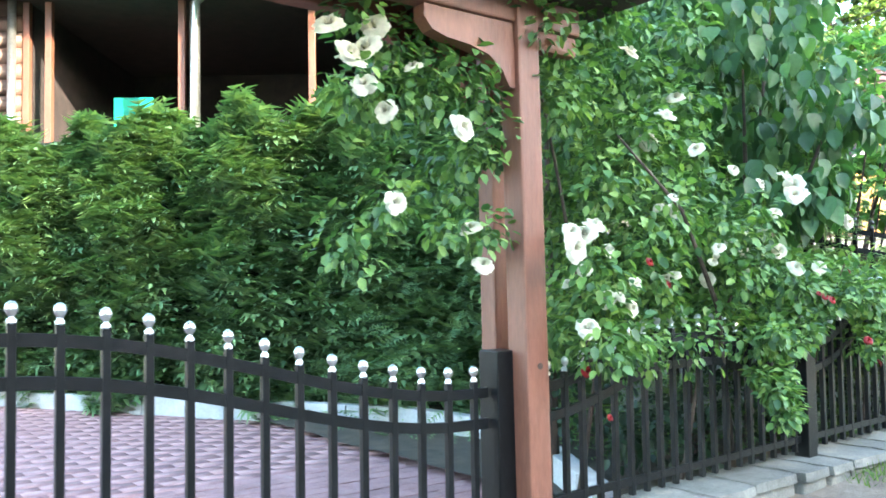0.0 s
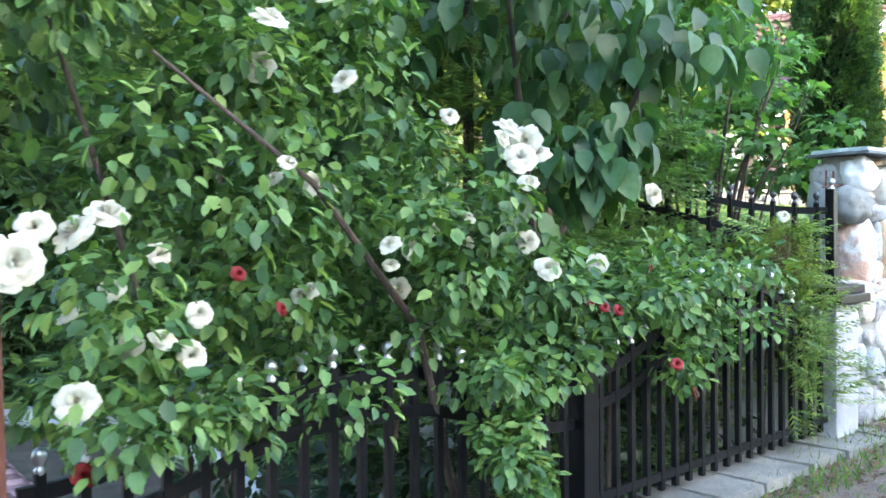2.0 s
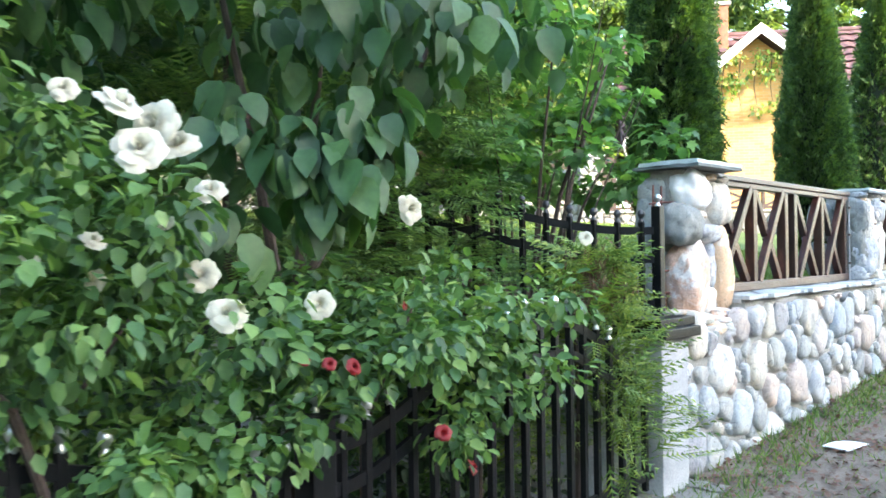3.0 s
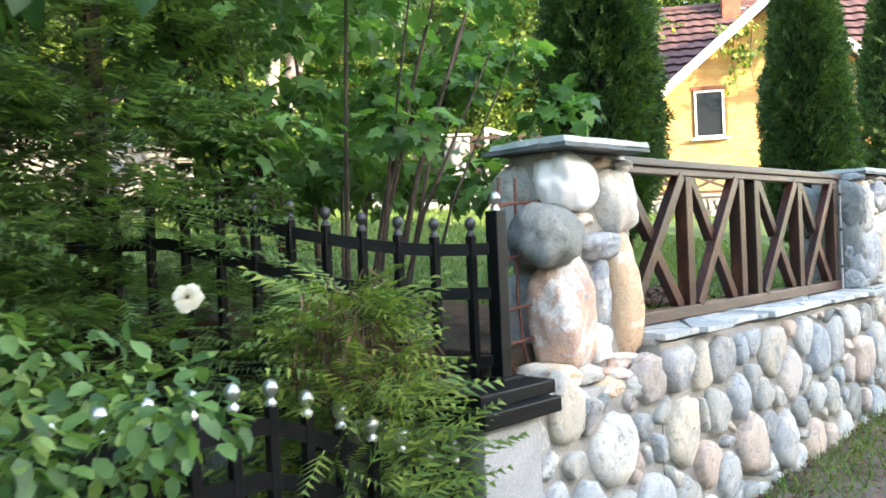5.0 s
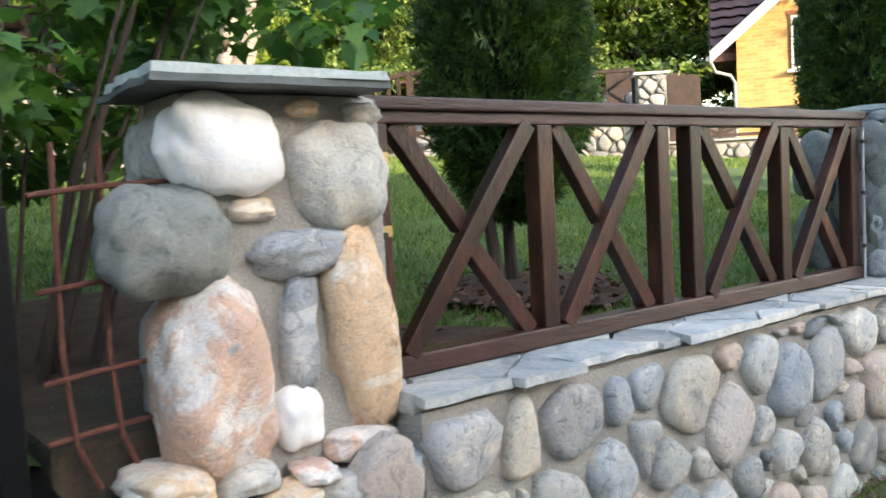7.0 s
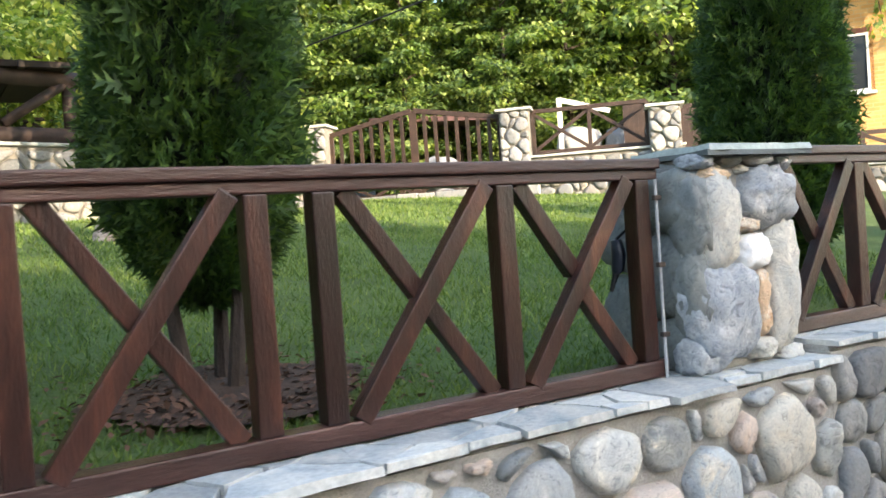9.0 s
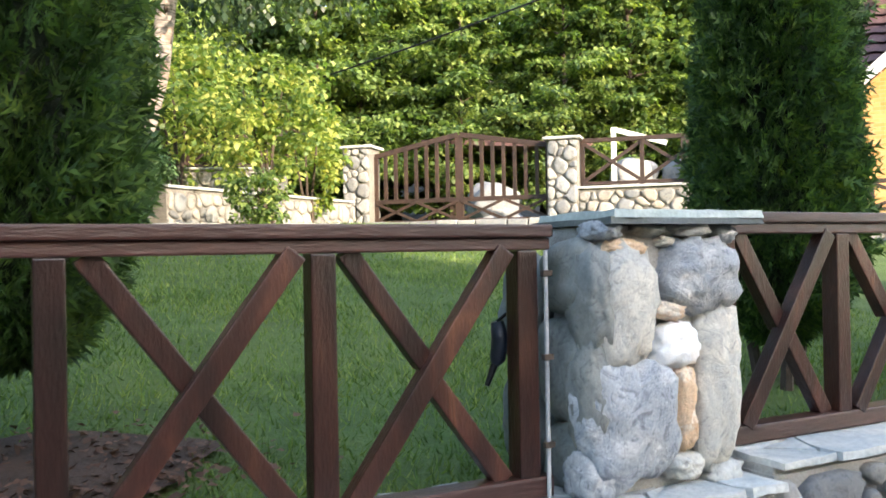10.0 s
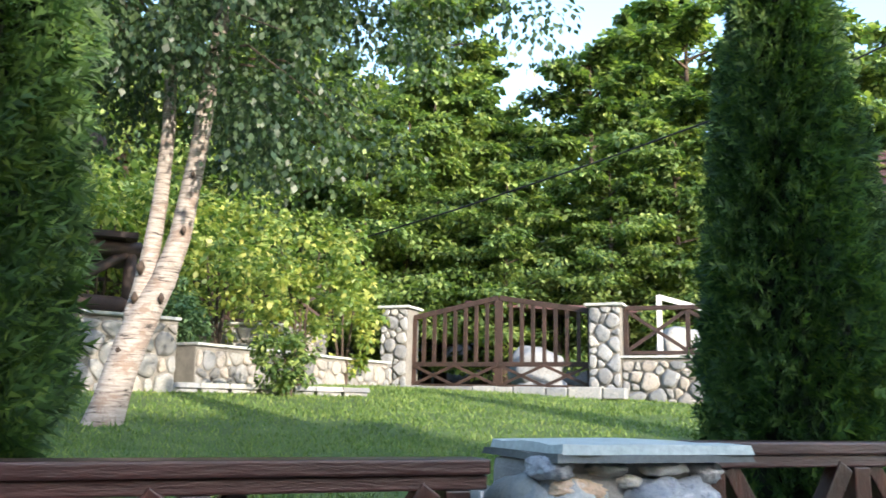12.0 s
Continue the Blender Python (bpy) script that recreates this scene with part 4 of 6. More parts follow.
drive = tagged(sheet("driveway", np.arange(-9, 4.21, 0.6), np.arange(2.62, 13, 0.6), lambda x, y: drive_z(x, y) - 0.009, M_BED), "driveway of pinkish red interlocking paving", "driveway", kind="structure")
bed = sheet("planting_bed", np.arange(3.2, 6.9, 0.4), np.arange(2.80, 12, 0.4), lambda x, y: 0.24 + 0.02 * noise.noise(Vector((x * 2, y * 2, 0))), M_BED)
tagged(bed, "dark planting bed soil under roses and shrubs", "soil", kind="structure")
edge = thing("bed_kerb", "pale curved kerb between paving and hedge", "kerb", kind="structure")
line = [(0.2, 12.2), (1.6, 9.8), (2.6, 8.2), (3.5, 6.8), (4.0, 5.9), (4.1, 5.0), (3.9, 4.2), (3.55, 3.6), (3.25, 3.1), (3.1, 2.85)]
for (ax, ay), (bx, by) in zip(line, line[1:]):
    n = max(1, round(math.dist((ax, ay), (bx, by)) / 0.5))
    for k in range(n):
        p = Vector((ax + (bx - ax) * k / n, ay + (by - ay) * k / n, 0.26))
        q = Vector((ax + (bx - ax) * (k + 0.985) / n, ay + (by - ay) * (k + 0.985) / n, 0.26))
        part("kerb_stone", beam_bm(p, q, 0.12, 0.26, 0.012), M_CONCRETE, edge)

# small nozzle that hangs behind the railing's end post
nozzle = thing("hose_nozzle", "small dark blue hose nozzle hung behind the end post", "nozzle", (10.225, 2.94, 1.70))
part("body", tube_bm([(0, 0, 0.07), (0.01, 0, 0.02), (0.0, 0, -0.03), (-0.01, 0, -0.045)], [0.018, 0.026, 0.022, 0.012], 10), M_NOZZLE, nozzle, smooth=True)
part("spout", tube_bm([(-0.01, 0, -0.045), (-0.035, 0, -0.10)], [0.011, 0.007], 8), M_BLACK, nozzle)
part("hook", tube_bm([(0, 0, 0.07), (0.03, -0.02, 0.10), (0.055, -0.04, 0.09)], [0.005] * 3, 6), M_BLACK, nozzle)

# ---- plants ----
def column_tree(name, label, at, radius, height, trunk_h, n, size, mat, taper=0.35, seed=0, tip=0.3):
    """A clipped columnar conifer: stem and thousands of flat sprays in ragged tufts on a tapering body."""
    t = thing(name, label, "tree", at, "columnar conifers on the lawn")
    for k in range(3):
        a = k * 2.1 + seed
        part("trunk", tube_bm([(0.07 * math.cos(a), 0.07 * math.sin(a), -0.1), (0.13 * math.cos(a), 0.13 * math.sin(a), trunk_h), (0.10 * math.cos(a), 0.10 * math.sin(a), height * 0.5)], [0.034, 0.026, 0.012], 7), M_BARK, t)
    u = rng.random(n)
    h = trunk_h + (height - trunk_h) * u
    prof = radius * (np.clip(u / 0.12, 0, 1) ** 0.5) * (1 - taper * u) * np.clip((1 - u) / tip, 0, 1) ** 0.7
    ang = rng.random(n) * math.tau
    lump = 1 + 0.09 * np.sin(ang * 5 + h * 6 + seed) + 0.09 * np.sin(ang * 9 - h * 13) + 0.05 * np.sin(ang * 14 + h * 23)
    r = prof * lump * (0.70 + 0.34 * rng.random(n) ** 0.5)
    out = np.stack([np.cos(ang), np.sin(ang), np.zeros(n)], 1)
    P = out * r[:, None] + np.stack([np.zeros(n), np.zeros(n), h], 1)
    A = unit(out * 0.8 + np.array([0, 0, 0.35]) + rand_dirs(n) * 0.5)
    U = unit(np.cross(out, np.array([0, 0, 1.0])) + rand_dirs(n) * 0.8)
    leaves("crown", P, A, U, size * (0.6 + 0.8 * rng.random(n)), "frond", mat, t)
    # Near-black core inside the column: painted shade behind the sprays.
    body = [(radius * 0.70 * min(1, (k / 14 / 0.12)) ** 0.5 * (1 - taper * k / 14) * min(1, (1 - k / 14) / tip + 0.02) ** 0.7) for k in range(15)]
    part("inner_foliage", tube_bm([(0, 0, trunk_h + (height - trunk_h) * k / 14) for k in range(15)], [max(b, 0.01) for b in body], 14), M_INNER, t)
    return t


# Colour standing in for the shade deep between conifer sprays.
M_INNER = surface("inner_shade_black", [(0.3, (0.006, 0.012, 0.005)), (0.7, (0.014, 0.024, 0.009))], 12, 80, 0.95, 0.9)

column_tree("thuja", "dense dark green columnar thuja with bare lower stems", (9.10, 3.76, 1.30), 0.31, 4.2, 0.34, 20000, 0.085, M_THUJA, 0.30, 1, 0.4)
column_tree("thuja", "tall dark green columnar thuja, yellowish on its sunny side", (12.22, 3.72, 1.30), 0.335, 3.55, 0.22, 20000, 0.08, M_THUJA, 0.22, 2, 0.60)
column_tree("thuja", "dark columnar thuja further along the wall", (16.2, 4.1, 1.35), 0.42, 3.8, 0.2, 6000, 0.12, M_THUJA, 0.15, 3, 0.45)

# hedge behind the driveway
hedge = thing("conifer_hedge", "tall shaggy green cypress hedge", "hedge")
h0, h1 = np.array([0.5, 12.8]), np.array([5.4, 5.2])
n = 34000
u, v = rng.random(n), rng.random(n)
face = np.array([h1[1] - h0[1], -(h1[0] - h0[0])])
face = face / np.linalg.norm(face)
P2d = h0 + (h1 - h0) * u[:, None]
hz = 0.3 + 2.75 * v
depth = 0.35 * np.sin(u * 40) * 0.3 + 0.25 * rng.random(n) - 0.1 * np.sin(hz * 7 + u * 30)
side = np.where(rng.random(n) < 0.8, 1.0, -1.0)
P = np.stack([P2d[:, 0] + face[0] * (0.45 * side + depth * side), P2d[:, 1] + face[1] * (0.45 * side + depth * side), hz + 0.15 * np.sin(u * 60)], 1)
outv = np.stack([face[0] * side, face[1] * side, np.zeros(n)], 1)
A = unit(outv * 0.55 + rand_dirs(n) * np.array([0.5, 0.5, 0.2]) + np.array([0.55, -0.62, 0.12]))
leaves("crown", P, A, unit(np.array([0, 0, 1.0]) + rand_dirs(n) * 0.6), 0.34 * (0.5 + 0.8 * rng.random(n)), "frond", M_HEDGE, hedge, 0.75)
# Slab within the hedge, coloured as the shade inside it.
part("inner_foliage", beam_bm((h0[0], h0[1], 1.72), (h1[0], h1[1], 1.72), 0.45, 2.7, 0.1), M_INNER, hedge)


def shrub(name, label, category, stems, centres, radii, per, size, shape, mat, flat=0.8, droop=0.3, width=1.0):
    s = thing(name, label, category)
    for pts, r0 in stems:
        part("stem", tube_bm(pts, [r0 * (1 - 0.75 * k / (len(pts) - 1)) for k in range(len(pts))], 7), M_BARK, s)
    P, A, U, S = clump_leaves(np.array(centres, dtype=float), np.array(radii, dtype=float), per, size, droop, flat)
    ok = P[:, 1] > 2.05
    leaves("crown", P[ok], A[ok], U[ok], S[ok], shape, mat, s, width)
    return s


def clumps(n, lo, hi, r):
    c = rng.uniform(lo, hi, (n, 3))
    return c, rng.uniform(r * 0.7, r * 1.3, n)


# climbing roses over the fence
c, r = clumps(78, (2.5, 2.42, 1.06), (4.05, 3.2, 2.0), 0.16)
c2, r2 = clumps(45, (2.2, 2.5, 1.9), (3.9, 3.2, 2.75), 0.18)
c3, r3 = clumps(62, (4.0, 2.42, 0.98), (5.65, 2.95, 1.48), 0.14)
c4, r4 = clumps(9, (3.85, 2.40, 0.66), (4.12, 2.52, 1.15), 0.075)
c5, r5 = clumps(10, (1.62, 2.62, 1.50), (2.30, 2.80, 2.42), 0.13)
c6, r6 = clumps(7, (1.45, 2.68, 2.10), (2.0, 2.85, 2.42), 0.12)
c = np.concatenate([c, c2, c3, c4, c5, c6])
r = np.concatenate([r, r2, r3, r4, r5, r6])
rose_stems = [([(2.9, 2.85, 0.25), (3.0, 2.8, 0.9), (2.7, 2.7, 1.8), (2.5, 2.65, 2.4)], 0.016), ([(4.1, 2.8, 0.25), (3.7, 2.6, 1.25), (3.2, 2.42, 1.70), (2.75, 2.40, 2.0)], 0.018), ([(3.6, 2.8, 0.25), (3.7, 2.7, 1.0), (4.1, 2.6, 1.6)], 0.013),
              ([(4.9, 2.8, 0.3), (4.8, 2.7, 1.0), (5.0, 2.6, 1.5)], 0.013), ([(5.5, 2.8, 0.3), (5.4, 2.7, 0.9), (5.6, 2.6, 1.3)], 0.012)]
roses = shrub("climbing_rose", "climbing rose in full white bloom spilling over the black fence", "rose bush", rose_stems, c, r, 105, 0.050, "broad", M_ROSE_LEAF, 0.9, 0.45)


def rose_mesh(name, mat, whorls, size):
    """A full double rose: rings of cupped, overlapping petals round a tight heart."""
    V, Q, T = [(0, 0, size * 0.08)], [], []
    for w in range(whorls):
        f = w / (whorls - 1)
        count = 3 + w
        for p in range(count):
            a0 = math.tau * (p + 0.37 * w) / count + rng.normal(0, 0.08)
            span = math.tau / count * (2.3 - 0.4 * f)
            lean, tall = -0.12 + 1.04 * f ** 1.1 + rng.normal(0, 0.10), size * (0.66 + 0.20 * f) * rng.uniform(0.86, 1.12)
            base = len(V)
            for i in range(5):
                for j in range(4):
                    t, h = (i - 2) / 2, j / 3
                    edge = 1 - 0.16 * t * t * h + 0.035 * math.cos(7 * t + p)
                    curl = lean * h + 0.55 * f * max(0.0, h - 0.6) * 2
                    r = size * (0.05 + 0.16 * f) + tall * edge * h * math.sin(min(1.75, curl))
                    z = size * 0.12 + tall * edge * h * math.cos(min(1.75, curl)) * (1.05 - 0.15 * f)
                    a = a0 + span * t * 0.5 * (0.6 + 0.4 * math.sin(math.pi * min(1.0, h + 0.25)))
                    V.append((r * math.cos(a), r * math.sin(a), z))
                    if i and j:
                        k = base + i * 4 + j
                        Q.append((k - 5, k - 4, k, k - 1))
                if i:
                    T.append((0, base + i * 4 - 4, base + i * 4))
    return np_mesh(name, np.array(V), np.array(Q), np.array(T), mat, roses, smooth=True)


WHITE_ROSE = rose_mesh("rose", M_ROSE, 6, 0.053)
RED_ROSE = rose_mesh("rose", M_RED, 4, 0.026)
used = set()


def put_rose(base, x, y, z, yaw, tip, scale):
    m = pose(x, y, z, tip, 0, yaw) @ Matrix.Scale(scale, 4)
    if base.name not in used:
        used.add(base.name)
        base.matrix_basis = m
        return
    o = link("rose", base.data, roses)
    o.matrix_basis = m


WHITES = [(2.585, 2.50, 1.177, 1.0), (2.434, 2.43, 1.51, 1.2), (2.60, 2.50, 1.56, 1.1), (2.66, 2.52, 1.60, 1.0), (2.50, 2.50, 1.58, 0.8), (2.72, 2.50, 1.30, 0.8), (2.78, 2.50, 1.30, 0.7), (1.50, 2.70, 2.30, 1.2), (1.70, 2.70, 2.34, 1.1), (1.56, 2.70, 2.22, 1.1), (1.86, 2.68, 2.20, 0.8), (4.118, 2.47, 1.43, 0.95), (4.815, 2.55, 1.71, 0.9), (3.30, 2.45, 1.98, 0.8), (3.05, 2.44, 2.10, 1.0), (3.80, 2.28, 1.78, 1.0), (3.86, 2.30, 1.84, 1.0), (3.76, 2.30, 1.86, 0.9), (3.90, 2.30, 1.79, 0.9),
          (4.447, 2.52, 1.44, 0.8), (2.02, 2.62, 1.98, 1.15), (2.10, 2.64, 1.58, 0.95), (2.16, 2.66, 1.44, 0.9), (1.74, 2.66, 1.68, 0.9), (1.66, 2.68, 2.24, 1.3), (1.58, 2.70, 2.18, 1.2),
          (1.62, 2.66, 2.10, 1.0), (1.72, 2.66, 2.02, 0.9), (3.0, 2.60, 2.42, 1.0), (3.35, 2.60, 2.25, 0.9), (3.1, 2.58, 2.02, 0.9), (2.85, 2.5, 1.26, 0.8)]
REDS = [(2.98, 2.48, 1.46), (3.10, 2.48, 1.36), (4.45, 2.48, 1.28), (4.55, 2.50, 1.26), (4.75, 2.50, 1.42), (4.9, 2.48, 1.02), (2.72, 2.5, 0.80), (5.05, 2.50, 0.88), (4.35, 2.46, 1.30), (2.6, 2.52, 1.0)]
for k, (x, y, z, s) in enumerate(WHITES):
    put_rose(WHITE_ROSE, x, y - 0.05, z, -30 + 45 * math.sin(k * 2.3), 58 + 26 * math.sin(k * 1.7), s)
for k in range(22):
    x = rng.uniform(2.6, 4.2)
    put_rose(WHITE_ROSE, x, rng.uniform(2.4, 2.6), rng.uniform(1.35, 2.3 - 0.28 * (x - 2.6)), rng.uniform(-80, 40), rng.uniform(40, 85), rng.uniform(0.45, 0.8))
for k, (x, y, z) in enumerate(REDS):
    put_rose(RED_ROSE, x, y - 0.04, z, 40 * math.sin(k * 2.1), 65, 0.8 + 0.3 * math.sin(k * 3.0))
put_rose(WHITE_ROSE, 5.55, 2.33, 1.62, -40, 70, 0.52)

# lime tree whose big leaves hang over the fence
c, r = clumps(46, (3.75, 2.45, 2.02), (5.5, 4.0, 3.4), 0.28)
c2, r2 = clumps(7, (4.2, 2.5, 1.66), (4.9, 2.8, 2.0), 0.15)
shrub("lime_tree", "broadleaf tree with big soft drooping leaves over the fence", "tree",
      [([(5.0, 3.3, 0.2), (4.95, 3.25, 1.2), (5.05, 3.2, 2.2), (5.1, 3.1, 3.2)], 0.034), ([(4.95, 3.25, 1.2), (4.6, 3.0, 2.0), (4.3, 2.8, 2.6)], 0.025), ([(5.0, 3.2, 1.5), (5.25, 2.95, 2.1), (5.4, 2.8, 2.6)], 0.02)],
      np.concatenate([c, c2]), np.concatenate([r, r2]), 36, 0.112, "heart", M_BROAD, 0.9, 1.5)
c, r = clumps(40, (2.6, 3.0, 2.1), (4.4, 4.2, 3.6), 0.30)
shrub("tall_shrub", "tall leafy shrub behind the climbing roses", "shrub", [([(3.5, 3.6, 0.2), (3.5, 3.6, 1.4), (3.4, 3.5, 2.8)], 0.035)], c, r, 60, 0.085, "broad", M_BROAD, 0.9, 0.5)


def conifer(name, label, at, height, radius, n, size, mat, flat_tip=0.25):
    """A loose conifer: stem, whorls of drooping limbs, flat sprays along them."""
    t = thing(name, label, "tree", at)
    part("trunk", tube_bm([(0, 0, -0.05), (0.02, 0, height * 0.5), (0, 0, height)], [0.05, 0.03, 0.008], 7), M_BARK, t)
    u = rng.random(n) ** 0.8
    ang = rng.integers(0, 40, n) * (math.tau / 40) + rng.normal(0, 0.10, n)
    lv = np.floor(u * 14) / 14 + rng.normal(0, 0.012, n)
    reach = radius * (1.03 - lv) * (0.25 + 0.8 * rng.random(n) ** 0.6)
    out = np.stack([np.cos(ang), np.sin(ang), np.zeros(n)], 1)
    P = out * reach[:, None]
    P[:, 2] = height * np.clip(0.06 + 0.94 * lv, 0, 1) - 0.30 * reach * (0.4 + reach / radius) + rng.normal(0, 0.02, n)
    A = unit(out + rand_dirs(n) * 0.45 + np.array([0, 0, -0.15 + flat_tip]))
    leaves("crown", P, A, unit(np.array([0, 0, 1.0]) + rand_dirs(n) * 0.4), 1.35 * size * (0.6 + 0.8 * rng.random(n)), "feather", mat, t)
    return t


conifer("spruce", "dark shaggy conifer behind the lime tree", (5.25, 4.1, 0.25), 4.6, 1.15, 11000, 0.17, M_SPRUCE)
conifer("spruce", "dark shaggy conifer in the neighbouring bed", (4.9, 6.0, 0.25), 4.8, 1.4, 9000, 0.18, M_HEDGE)
conifer("spruce", "slim dark conifer by the cross wall", (6.05, 3.85, 0.25), 4.4, 0.85, 8000, 0.15, M_SPRUCE)

# young golden cypress that leans through the fence
young = thing("young_cypress", "young yellow-green cypress with dry brown inside, by the kerb", "tree", (6.26, 2.84, 0.40))
part("trunk", tube_bm([(0, 0, -0.08), (0.03, 0, 0.5), (0.0, 0.02, 1.1)], [0.022, 0.016, 0.006], 7), M_BARK, young)
n = 950
ang, lv = rng.random(n) * math.tau, rng.random(n)
reach = 0.42 * (1.05 - lv * 0.85) * (0.35 + 0.75 * rng.random(n))
out = np.stack([np.cos(ang), np.sin(ang), np.zeros(n)], 1)
P = out * reach[:, None] + np.stack([np.zeros(n), -0.04 - 0.08 * rng.random(n), 0.20 + 0.98 * lv], 1)
A = unit(out * 0.9 + rand_dirs(n) * 0.35 + np.array([0, 0, 0.22]))
ok = (P[:, 1] > -0.12) | (P[:, 2] > 0.90) | (P[:, 0] > 0.12)
P, A, n = P[ok], A[ok], int(ok.sum())
leaves("crown", P, A, unit(np.array([0, 0, 1.0]) + rand_dirs(n) * 0.5), 0.21 * (0.5 + 0.8 * rng.random(n)), "feather", M_JUNIPER, young, 0.9)
n = 340
d = rand_dirs(n) * (rng.random((n, 1)) ** 0.5) * np.array([0.18, 0.14, 0.20])
leaves("dry_sprays", d + np.array([-0.02, -0.10, 1.06]), unit(d * 0.8 + np.array([0, 0, -0.45]) + rand_dirs(n) * 0.2), rand_dirs(n), 0.10 * (0.5 + 0.8 * rng.random(n)), "tri", M_DEAD, young, 0.09, "brown withered sprays")

n = 240
d = rand_dirs(n) * (rng.random((n, 1)) ** 0.5) * np.array([0.26, 0.10, 0.46])
leaves("low_sprays", d + np.array([0.02, -0.22, 0.58]), unit(d * 0.8 + np.array([0.25, -0.2, 0.15]) + rand_dirs(n) * 0.5), unit(np.array([0, 0, 1.0]) + rand_dirs(n) * 0.5), 0.16 * (0.6 + 0.8 * rng.random(n)), "feather", M_JUNIPER, young, 0.9)
n = 240
d = rand_dirs(n) * (rng.random((n, 1)) ** 0.5) * np.array([0.14, 0.12, 0.12])
leaves("dry_sprays", d + np.array([0.14, -0.12, 0.98]), unit(d * 0.8 + np.array([0, 0, -0.45]) + rand_dirs(n) * 0.2), rand_dirs(n), 0.07 * (0.5 + 0.8 * rng.random(n)), "tri", M_DEAD, young, 0.09, "brown withered sprays")

# added low growth behind the fence; canopy shade is in its leaf colour
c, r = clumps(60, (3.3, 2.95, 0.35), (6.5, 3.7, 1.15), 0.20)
shrub("bed_shrubs", "low shrubs in the bed behind the iron fence, leaves coloured dark for shade", "shrub", [([(4.4, 3.3, 0.2), (4.4, 3.3, 0.8)], 0.02)], c, r, 45, 0.07, "broad", M_SHADE_LEAF, 0.9)

# many-stemmed shrub behind the pillar
stems = []
for k in range(20):
    a = k * 2.4
    b0 = Vector((7.02 + (0.12 + 0.012 * k) * math.cos(a), 3.72 + (0.10 + 0.010 * k) * math.sin(a), 1.25))
    tip = b0 + Vector((0.55 * math.cos(a), 0.45 * math.sin(a), 1.5 + 0.3 * math.sin(k * 3)))
    stems.append(([b0, b0.lerp(tip, 0.35) + Vector((0, 0, 0.15)), tip], 0.010 + 0.005 * (k % 3)))
c, r = clumps(80, (6.3, 3.15, 1.95), (8.0, 4.6, 3.4), 0.24)
shrub("viburnum", "many-stemmed shrub with lobed fresh green leaves", "shrub", stems, c, r, 62, 0.088, "lobed", M_VIBURNUM, 0.45, 0.35)

# bare soil under the shrub
soil = sheet("soil_patch", np.arange(0, 1.71, 0.17), np.arange(2.92, 4.7, 0.18), lambda x, y: lawn_z(x, y) + 0.03 + 0.02 * noise.noise(Vector((x * 5, y * 5, 0))), M_RED_SOIL)
for v in soil.data.vertices:
    if v.co.x < 0.01 or v.co.y < 2.93:
        v.co.z -= 0.5
    v.co.x += 7.02 - 0.62 * max(0.0, v.co.y - 2.9)
tagged(soil, "bare dark soil under the many-stemmed shrub", "soil", kind="structure")


ring = bmesh.new()
rim = [ring.verts.new((9.15 + 0.46 * (1 + 0.14 * math.sin(3 * a) + 0.07 * math.sin(7 * a)) * math.cos(a), 3.68 + 0.36 * (1 + 0.12 * math.cos(4 * a)) * math.sin(a), 0)) for a in np.linspace(0, math.tau, 40)[:-1]]
hub = ring.verts.new((9.15, 3.7, 0))
for v in ring.verts:
    v.co.z = lawn_z(v.co.x, v.co.y) + (0.06 if v is hub else 0.028)
for a, b in zip(rim, rim[1:] + rim[:1]):
    ring.faces.new((a, b, hub))
tagged(part("soil_patch", ring, M_RED_SOIL, None, smooth=True), "bare brown soil under the thuja", "soil", kind="structure")


def noise_mask(x, y):
    return 0.7 + np.sin(x * 5.1) * np.sin(y * 4.3)


# grass
def grass(name, label, n, x0, x1, y0, y1, h, wd, zf):
    x, y = rng.uniform(x0, x1, n), rng.uniform(y0, y1, n)
    bare = (x > 6.2) & (x < 7.9) & (y > 2.9) & (y < 4.7) & (noise_mask(x, y) > 0.0)
    bare |= (((x - 9.15) / 0.44) ** 2 + ((y - 3.66) / 0.34) ** 2 < 0.8 + 0.35 * np.sin(7 * x) * np.sin(9 * y)) & (rng.random(n) < 0.93)
    x, y = x[~bare], y[~bare]
    n = len(x)
    z = np.array([zf(a, b) for a, b in zip(x, y)])
    A = unit(rand_dirs(n) * 0.8 + np.array([0, 0, 1.0]))
    ob = leaves(name, np.stack([x, y, z], 1), A, rand_dirs(n), h * (0.5 + rng.random(n)), "tri", M_GRASS, None, wd)
    return tagged(ob, label, "grass", kind="stuff")


grass("grass", "short green lawn grass", 90000, 6.4, 14.5, 3.0, 8.0, 0.046, 0.17, lambda x, y: lawn_z(x, y) - 0.01)
grass("grass", "mown grass further up the lawn", 70000, 5.5, 20.0, 8.0, 16.0, 0.050, 0.32, lambda x, y: lawn_z(x, y) - 0.01)
grass("weeds", "sparse grass and weeds along the foot of the wall", 5200, 4.5, 15.0, 2.25, 2.62, 0.075, 0.12, lambda x, y: road_z(x, y) - 0.01)
grass("weeds", "thin grass on the lane's verge", 3000, 5.0, 15.0, 1.5, 2.3, 0.045, 0.16, lambda x, y: road_z(x, y) - 0.01)
n = 1100
x, y = rng.normal(9.15, 0.27, n), rng.normal(3.62, 0.20, n)
ok = y > 3.0
x, y = x[ok], y[ok]
